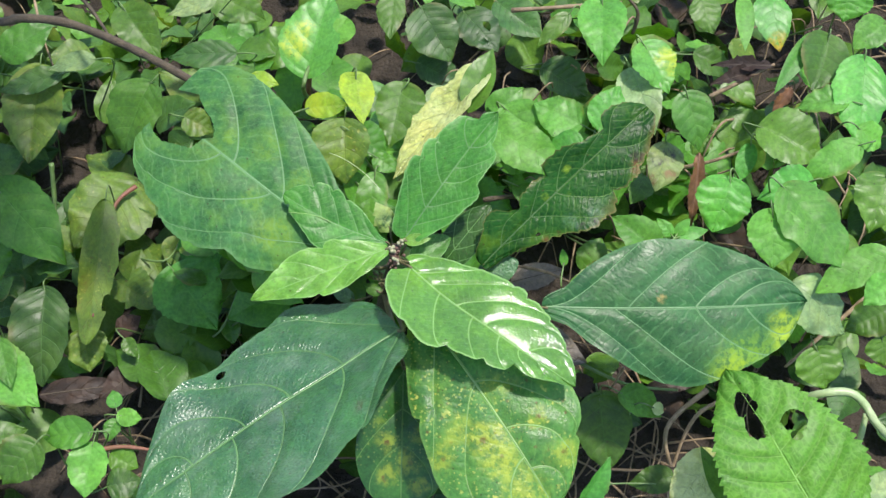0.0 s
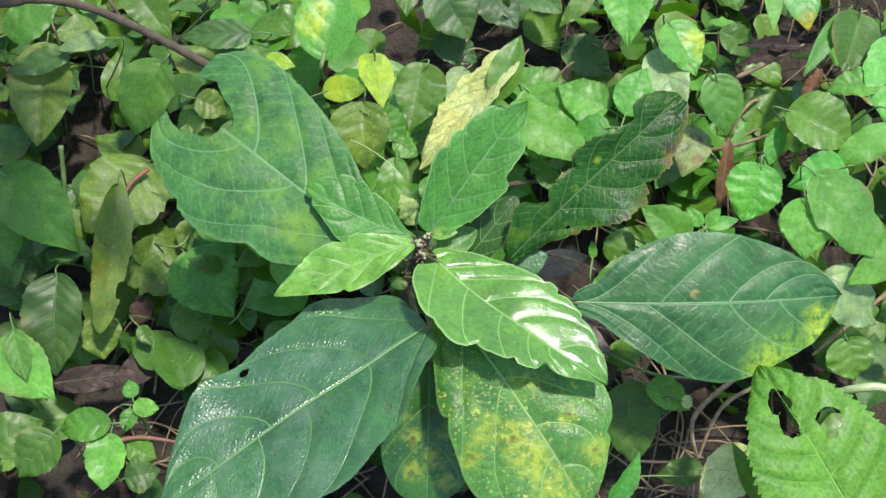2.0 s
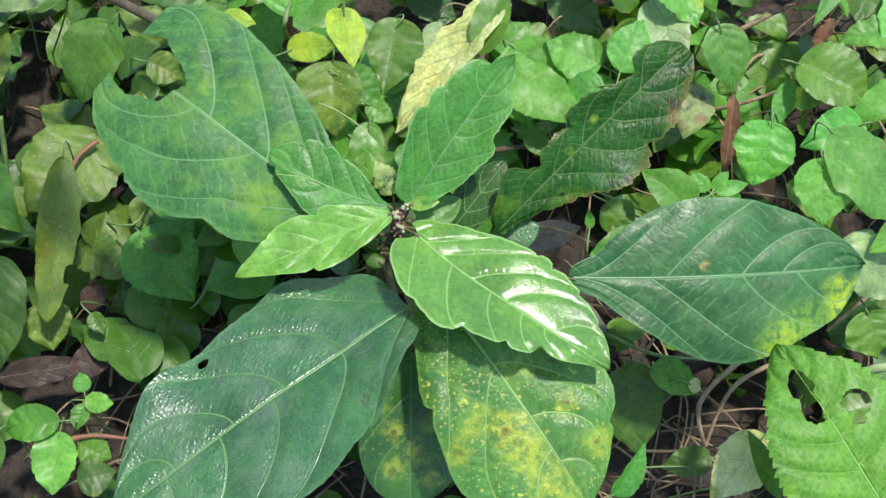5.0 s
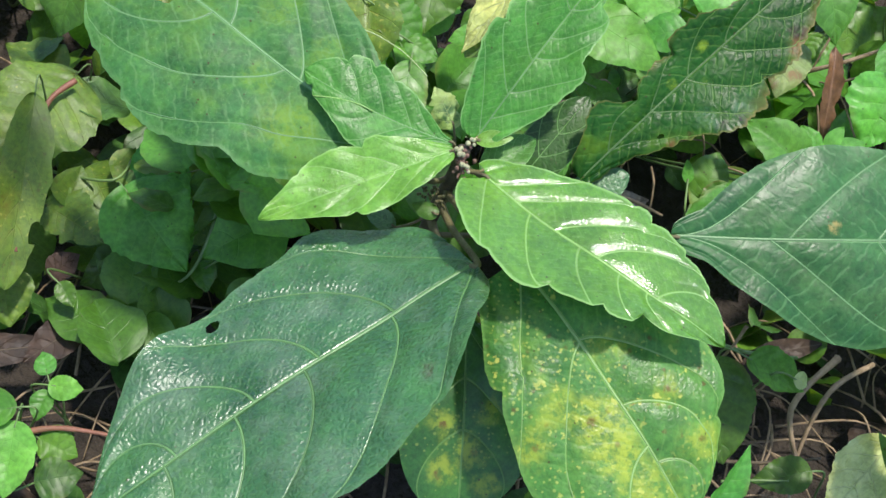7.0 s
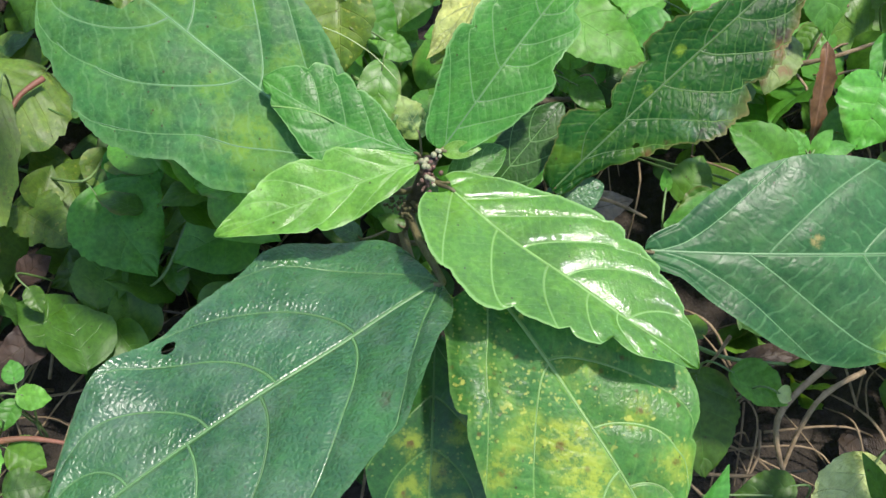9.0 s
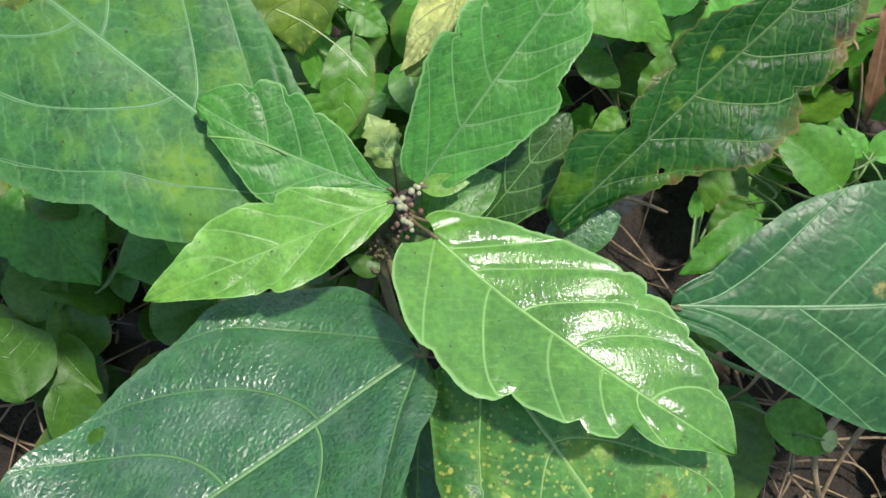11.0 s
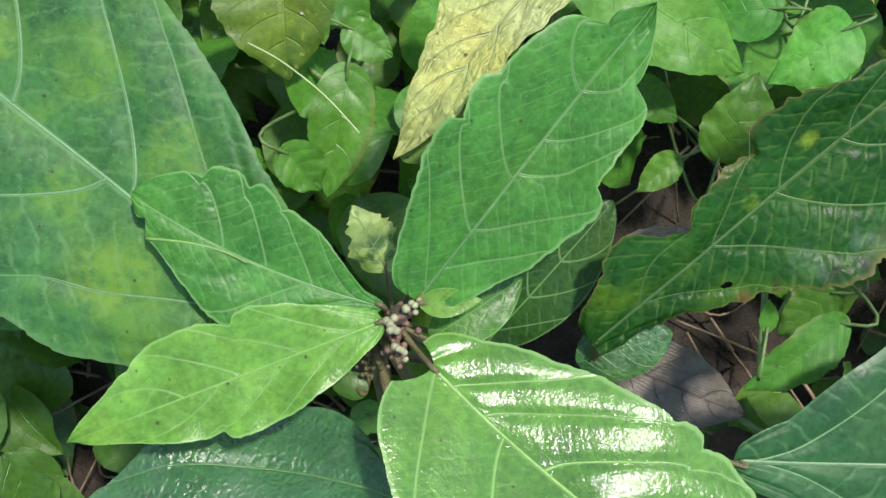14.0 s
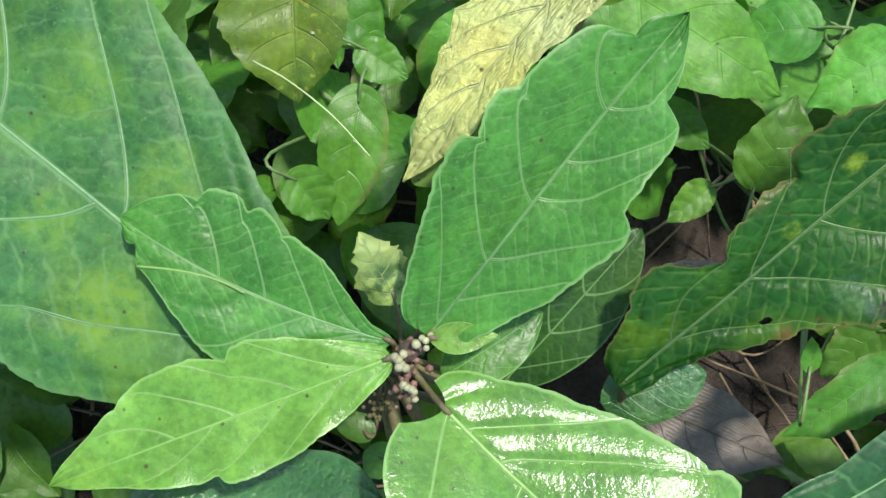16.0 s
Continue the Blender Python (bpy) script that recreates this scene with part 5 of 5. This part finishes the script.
rnd = random.Random(12)
hearts = [template("heart", s, half=0.40 + 0.05 * s, fold=0.05 + 0.12 * s, arch=0.06, wave=0.08, asym=0.12 * (s - 1), quilt=0.04, tear=0.03) for s in range(3)]
ovals = [template("ovate", s + 5, half=0.32 + 0.04 * s, fold=0.1 + 0.12 * s, arch=0.08, wave=0.08, asym=0.12 * (1 - s), quilt=0.04, tear=0.03) for s in range(3)]
narrow = [template("lance", s + 9, half=0.14 + 0.03 * s, fold=0.25, arch=0.1) for s in range(2)]
scatter("low_leaves", hearts, places(rnd, 1250, 0.08, 0.6, 0.018, 0.042), LEAF["green"], "dense low green leaves covering the soil", "ground cover")
scatter("low_leaves", ovals, places(rnd, 900, 0.05, 0.5, 0.02, 0.05), LEAF["dull"], "dull green low leaves in the shade", "ground cover")
scatter("low_leaves", hearts, places(rnd, 330, 0.4, 0.75, 0.012, 0.028), LEAF["heart"], "bright small leaves among the weeds", "ground cover")
scatter("low_leaves", ovals, places(rnd, 70, 0.2, 0.6, 0.02, 0.04), LEAF["olive"], "yellowing small leaves among the weeds", "ground cover")
scatter("leaf_litter", ovals + narrow, [(m, s) for m, s in places(rnd, 330, 0.0, 0.12, 0.02, 0.05, 14)], LEAF["dead"], "fallen brown leaves on the soil", "leaf litter")
close = []
for k in range(190):
    x, y = rnd.uniform(-0.14, 0.24), rnd.uniform(0.035, 0.27)
    z = rnd.uniform(0.095, 0.165)
    if any((x - a) ** 2 + (y - b) ** 2 < r * r for a, b, r in BARE):
        continue
    close.append((Matrix.Translation((x, y, z)) @ Euler((radians(rnd.gauss(12, 22)), radians(rnd.gauss(5, 22)), rnd.uniform(0, 6.28))).to_matrix().to_4x4(), rnd.uniform(0.024, 0.046)))
for k in range(60):
    x, y = (rnd.uniform(-0.11, 0.03), rnd.uniform(0.05, 0.17)) if k < 40 else (rnd.uniform(-0.17, -0.04), rnd.uniform(-0.04, 0.04))
    close.append((Matrix.Translation((x, y, rnd.uniform(0.075, 0.125) if k < 40 else rnd.uniform(0.05, 0.09))) @ Euler((radians(rnd.gauss(12, 18)), radians(rnd.gauss(5, 18)), rnd.uniform(0, 6.28))).to_matrix().to_4x4(), rnd.uniform(0.028, 0.046)))
scatter("low_leaves", hearts, close[:100], LEAF["green"], "green leaves close behind the shrub", "ground cover")
scatter("low_leaves", ovals, close[100:], LEAF["green"], "shaded green leaves close behind the shrub", "ground cover")
left_side = []
for k in range(130):
    x, y = rnd.uniform(-0.36, -0.10), rnd.uniform(0.06, 0.34)
    left_side.append((Matrix.Translation((x, y, rnd.uniform(0.05, 0.10))) @ Euler((radians(rnd.gauss(12, 24)), radians(rnd.gauss(5, 24)), rnd.uniform(0, 6.28))).to_matrix().to_4x4(), rnd.uniform(0.022, 0.042)))
scatter("low_leaves", ovals, left_side[:90], LEAF["dull"], "dull leaves in the shade of the bush", "ground cover")
scatter("low_leaves", hearts, left_side[90:], LEAF["olive"], "olive leaves in the shade of the bush", "ground cover")
far = []
coarse = [template("heart", s, half=0.42, fold=0.15, arch=0.08, wave=0.1, nu=6, nv=4) for s in range(3)]
while len(far) < 9000:
    a, r = rnd.uniform(0, 6.28), 0.45 + 5.5 * rnd.random() ** 1.6
    x, y = r * math.cos(a), 0.1 + r * math.sin(a)
    if abs(x) < 0.6 and -0.45 < y < 0.75 or noise.noise((x * 0.9, y * 0.9, 3)) + 0.5 * noise.noise((x * 3, y * 3, 7)) < -0.25 + 0.06 * r:
        continue
    m = Matrix.Translation((x, y, soil(x, y) + rnd.uniform(0.01, 0.13))) @ Euler((rnd.gauss(0, 0.5), rnd.gauss(0, 0.5), rnd.uniform(0, 6.28))).to_matrix().to_4x4()
    far.append((m, rnd.uniform(0.04, 0.11)))
scatter("far_weeds", coarse, far, LEAF["green"], "green weeds farther off on the same ground", "ground cover")


def twig(points, r, material, label, name="dry_twig", r1=None, sides=7, bumps=0.25):
    ob = new(name, mesh_from(name, tube(points, r, r * 0.5 if r1 is None else r1, sides, bumps), material))
    return tagged(ob, label, name.replace("_", " "), "twigs and stalks")


twig(((-0.690, 0.220, 0.230), (-0.480, 0.200, 0.240), (-0.284, 0.191, 0.235), (-0.247, 0.194, 0.235), (-0.216, 0.188, 0.236), (-0.182, 0.170, 0.238), (-0.148, 0.147, 0.240), (-0.124, 0.131, 0.238)), 0.0034, BROWN_STEM, "brown woody branch arching over the weeds", "woody_branch", r1=0.0026)
twig(((-0.216, 0.219, 0.236), (-0.200, 0.197, 0.237), (-0.184, 0.170, 0.238)), 0.0017, BROWN_STEM, "thin brown side branch", "woody_branch")
twig(((0.238, -0.084, 0.200), (0.246, -0.086, 0.212), (0.260, -0.087, 0.215), (0.269, -0.093, 0.212), (0.277, -0.104, 0.205), (0.304, -0.108, 0.170)), 0.0025, PALE_STEM, "pale green arching weed stem", "arching_stem", r1=0.0025)
twig(((0.274, -0.095, 0.200), (0.273, -0.107, 0.180), (0.287, -0.104, 0.120)), 0.0021, PALE_STEM, "pale green arching weed stem", "arching_stem")
twig(((0.226, 0.158, 0.180), (0.247, 0.163, 0.190), (0.270, 0.170, 0.200)), 0.0019, STRAW, "dry straw-coloured twig lying among weeds", "dry_twig")
twig(((0.092, 0.252, 0.170), (0.126, 0.245, 0.180), (0.174, 0.249, 0.180)), 0.0020, STRAW, "dry straw-coloured twig lying among weeds", "dry_twig")
twig(((0.181, 0.227, 0.170), (0.182, 0.231, 0.190), (0.168, 0.244, 0.200)), 0.0017, BROWN_STEM, "brown weed stalk among the leaves", "dry_twig")
twig(((0.203, 0.117, 0.150), (0.222, 0.109, 0.170), (0.248, 0.113, 0.180)), 0.0017, STRAW, "dry straw-coloured twig lying among weeds", "dry_twig")
twig(((-0.108, 0.064, 0.120), (-0.117, 0.043, 0.100), (-0.129, 0.029, 0.085), (-0.149, 0.027, 0.070)), 0.0013, GREEN_STEM, "thin green weed stalk among the leaves", "weed_stalk")
twig(((0.061, 0.088, 0.160), (0.081, 0.090, 0.160), (0.102, 0.094, 0.150)), 0.0020, BROWN_STEM, "brown twig in the shade", "dry_twig")
twig(((0.079, 0.041, 0.150), (0.099, 0.036, 0.150), (0.119, 0.032, 0.140)), 0.0013, STRAW, "pale thin stalk on the soil", "dry_twig")
twig(((0.143, -0.042, 0.160), (0.137, -0.049, 0.150), (0.133, -0.050, 0.130)), 0.0010, STRAW, "pale broken stalk among the leaves", "dry_twig")
twig(((0.121, -0.013, 0.110), (0.152, -0.036, 0.120), (0.188, -0.037, 0.110)), 0.0016, GREEN_STEM, "green runner lying on the soil", "weed_stalk")
twig(((0.205, -0.042, 0.120), (0.174, -0.069, 0.120), (0.180, -0.097, 0.100)), 0.0020, STRAW, "curved dry root above the soil", "dry_twig")
twig(((0.223, -0.046, 0.120), (0.193, -0.063, 0.125), (0.179, -0.089, 0.100), (0.174, -0.112, 0.090)), 0.0016, STRAW, "curved dry root above the soil", "dry_twig")
twig(((0.127, -0.094, 0.120), (0.151, -0.098, 0.125), (0.183, -0.095, 0.120)), 0.0012, BROWN_STEM, "thin dark stalk across the soil", "dry_twig")
twig(((0.127, -0.108, 0.130), (0.142, -0.108, 0.130), (0.160, -0.109, 0.130)), 0.0008, GREEN_STEM, "thin green stalk among the leaves", "weed_stalk")
twig(((0.314, 0.006, 0.160), (0.285, -0.012, 0.140), (0.261, -0.027, 0.120)), 0.0020, STRAW, "tan weed stalk among the leaves", "dry_twig")
twig(((-0.211, -0.056, 0.080), (-0.189, -0.053, 0.080), (-0.161, -0.058, 0.080)), 0.0020, RED_STEM, "reddish stalk on the soil", "weed_stalk")
twig(((-0.218, 0.115, 0.060), (-0.169, 0.081, 0.100), (-0.162, 0.116, 0.080)), 0.0011, GREEN_STEM, "green weed stalk in the shade", "weed_stalk")
twig(((-0.191, 0.137, 0.115), (-0.204, 0.122, 0.115), (-0.207, 0.093, 0.115), (-0.215, 0.037, 0.100)), 0.0017, RED_STEM, "reddish leaf stalk among the leaves", "weed_stalk")
twig(((-0.152, 0.028, 0.080), (-0.145, 0.021, 0.075), (-0.115, 0.012, 0.080)), 0.0013, BROWN_STEM, "thin brown twig on the soil", "dry_twig")
twig(((-0.065, 0.190, 0.140), (-0.060, 0.185, 0.170), (-0.057, 0.174, 0.200)), 0.0026, RED_STEM, "pinkish weed stalk among the leaves", "weed_stalk", r1=0.0017)
twig(((-0.041, 0.088, 0.220), (-0.031, 0.081, 0.222), (-0.019, 0.070, 0.223), (-0.009, 0.059, 0.220)), 0.0003, PALE_STEM, "thin pale grass blade behind the shrub", "grass_blade", r1=0.0002)
twig(((-0.049, 0.124, 0.150), (-0.023, 0.102, 0.160), (-0.004, 0.088, 0.150)), 0.0012, GREEN_STEM, "thin green stalk behind the shrub", "weed_stalk")
twig(((-0.278, 0.296, 0.150), (-0.270, 0.265, 0.140), (-0.264, 0.247, 0.120)), 0.0012, STRAW, "thin dry stalk among the leaves", "dry_twig")
twig(((-0.254, 0.156, 0.120), (-0.255, 0.139, 0.100), (-0.255, 0.111, 0.080)), 0.0022, GREEN_STEM, "thick green weed stalk in shade", "weed_stalk")


def fallen(base, tip, half, kind, look_of, label, **shape):
    m = leaf_pose(Vector(base), Vector(tip), shape.pop("roll", 0))
    spine, length = [], (Vector(tip) - Vector(base)).length
    ob = new("fallen_leaf", mesh_from("fallen_leaf", blade(length, half, kind, nu=36, nv=16, spine=spine, **shape), LEAF[look_of]))
    ob.matrix_basis = m
    part("midrib", ridge(spine[::4] + [spine[-1]], 0.008 * length, 0.003 * length), RUSSET_RIB if look_of == "russet" else DEAD_RIB, ob, "", m)
    return tagged(ob, label, "dead leaf", "fallen leaves")


fallen((0.205, 0.096, 0.2), (0.198, 0.054, 0.17), 0.0048, "lance", "russet", "shrivelled brown leaf hanging among the weeds", fold=0.6, tear=0.3, wave=0.2)
fallen((0.276, 0.145, 0.205), (0.263, 0.132, 0.19), 0.0042, "lance", "russet", "shrivelled brown leaf hanging among the weeds", fold=0.6, tear=0.3, wave=0.2)
fallen((0.269, 0.168, 0.2), (0.228, 0.178, 0.19), 0.0046, "lance", "dead", "crumpled dark brown leaf on a twig", fold=0.5, tear=0.5, wave=0.3)
fallen((0.264, 0.17, 0.195), (0.225, 0.164, 0.185), 0.0050, "lance", "dead", "crumpled dark brown leaf on a twig", fold=0.5, tear=0.5, wave=0.3)
fallen((0.079, 0.039, 0.130), (0.117, 0.048, 0.130), 0.0095, "ovate", "grey", "grey dead leaf lying under the shrub")
fallen((0.080, 0.006, 0.115), (0.128, -0.017, 0.115), 0.0153, "ovate", "grey", "large grey dead leaf lying under the shrub")
fallen((-0.258, -0.004, 0.060), (-0.196, 0.005, 0.055), 0.0095, "ovate", "dead", "dark brown dead leaf on the soil", wave=0.1)
fallen((-0.187, 0.014, 0.060), (-0.215, -0.008, 0.060), 0.0108, "ovate", "dead", "dark brown dead leaf on the soil", wave=0.1)
fallen((0.117, -0.030, 0.100), (0.134, -0.022, 0.100), 0.0085, "ovate", "dead", "brown dead leaf under the large leaf")
fallen((0.170, -0.027, 0.090), (0.215, -0.020, 0.090), 0.0063, "lance", "dead", "dark dead leaf on the soil")
fallen((-0.207, 0.044, 0.060), (-0.190, 0.055, 0.065), 0.0086, "ovate", "dead", "brown dead leaf catching the sun")
bm = bmesh.new()
rnd = random.Random(31)
for k in range(430):
    if k > 240:
        x, y = rnd.uniform(0.05, 0.45), rnd.uniform(0.08, 0.45)
    elif k % 3 == 0:
        x, y = rnd.uniform(-0.22, -0.02), rnd.uniform(-0.08, 0.1)
    elif k % 2:
        x, y = 0.165 + rnd.gauss(0, 0.06), -0.08 + rnd.gauss(0, 0.05)
    else:
        x, y = rnd.uniform(-0.4, 0.5), rnd.uniform(-0.3, 0.5)
    a, l = rnd.uniform(0, 6.28), rnd.uniform(0.03, 0.09)
    z = soil(x, y) + (rnd.uniform(0.03, 0.09) if k > 240 else rnd.uniform(0.002, 0.02))
    dx, dy = l * math.cos(a), l * math.sin(a)
    add_tube(bm, ((x, y, z), (x + dx * 0.5 + rnd.gauss(0, 0.008), y + dy * 0.5 + rnd.gauss(0, 0.008), z + rnd.uniform(0.0, 0.02)), (x + dx, y + dy, soil(x + dx, y + dy) + 0.003)), rnd.uniform(0.0005, 0.0012), 0.0004, 5)
tagged(new("dry_stalks", mesh_from("dry_stalks", bm, STRAW)), "tangle of dry stalks and rootlets on the soil", "dry stalks", kind="stuff")


# ---- unseen bush beside the view, whose branch reaches in; leaves set for shade ----
bush = thing("leafy_bush", (-0.72, 0.22, soil(-0.72, 0.22)), "unseen leafy green bush with thin brown branches", "bush")
part("trunk", tube(((-0.72, 0.22, 0.0), (-0.70, 0.22, 0.2), (-0.66, 0.2, 0.42), (-0.62, 0.18, 0.6)), 0.014, 0.006, 10, 0.1), BROWN_STEM, bush)
rnd = random.Random(8)
tips = []
for k in range(9):
    a = k * 2.4
    s = Vector((-0.70, 0.22, 0.2)).lerp(Vector((-0.63, 0.185, 0.58)), k / 8)
    e = s + Vector(((0.36 if math.cos(a) > 0 else 0.2) * math.cos(a), 0.28 * math.sin(a), rnd.uniform(0.04, 0.16)))
    part("limb", tube((s, s.lerp(e, 0.5) + Vector((0, 0, 0.03)), e), 0.005, 0.0015, 7, 0.1), BROWN_STEM, bush)
    tips += [s.lerp(e, f) for f in (0.35, 0.5, 0.65, 0.8, 0.9, 1.0)]
crown = []
for k in range(300):
    p = rnd.choice(tips) + Vector((rnd.gauss(0, 0.05), rnd.gauss(0, 0.05), rnd.gauss(0, 0.04)))
    if p.x > -0.36 + 0.26 * (p.z - 0.2) or p.z < 0.36 or p.y > 0.22 and p.x > -0.6:
        continue
    crown.append((Matrix.Translation(p) @ Euler((rnd.gauss(0, 0.5), rnd.gauss(0.2, 0.5), rnd.uniform(0, 6.28))).to_matrix().to_4x4(), rnd.uniform(0.05, 0.085)))
# Limb and leaves added out of view to dapple the left-hand weeds.
shade_bough = ((-0.64, 0.19, 0.57), (-0.47, 0.15, 0.64), (-0.28, 0.14, 0.67), (-0.11, 0.13, 0.66))
part("limb", tube(shade_bough, 0.006, 0.0015, 7, 0.1), BROWN_STEM, bush)
for k in range(34):
    f = rnd.uniform(0.1, 1.0)
    p = Vector(shade_bough[1]).lerp(Vector(shade_bough[3]), f) + Vector((rnd.gauss(0, 0.03), rnd.gauss(0, 0.085), rnd.gauss(0, 0.03)))
    if p.x > -0.09 or p.y < 0.0 or p.z < 0.58:
        continue
    crown.append((Matrix.Translation(p) @ Euler((rnd.gauss(0, 0.4), rnd.gauss(0.1, 0.4), rnd.uniform(0, 6.28))).to_matrix().to_4x4(), rnd.uniform(0.05, 0.08)))
leaves = scatter("crown", ovals, crown, LEAF["green"], "green leaves of the unseen bush, set to shade the weeds", "foliage")
leaves.parent = bush
leaves.matrix_basis = bush.matrix_basis.inverted()
del leaves["category"]
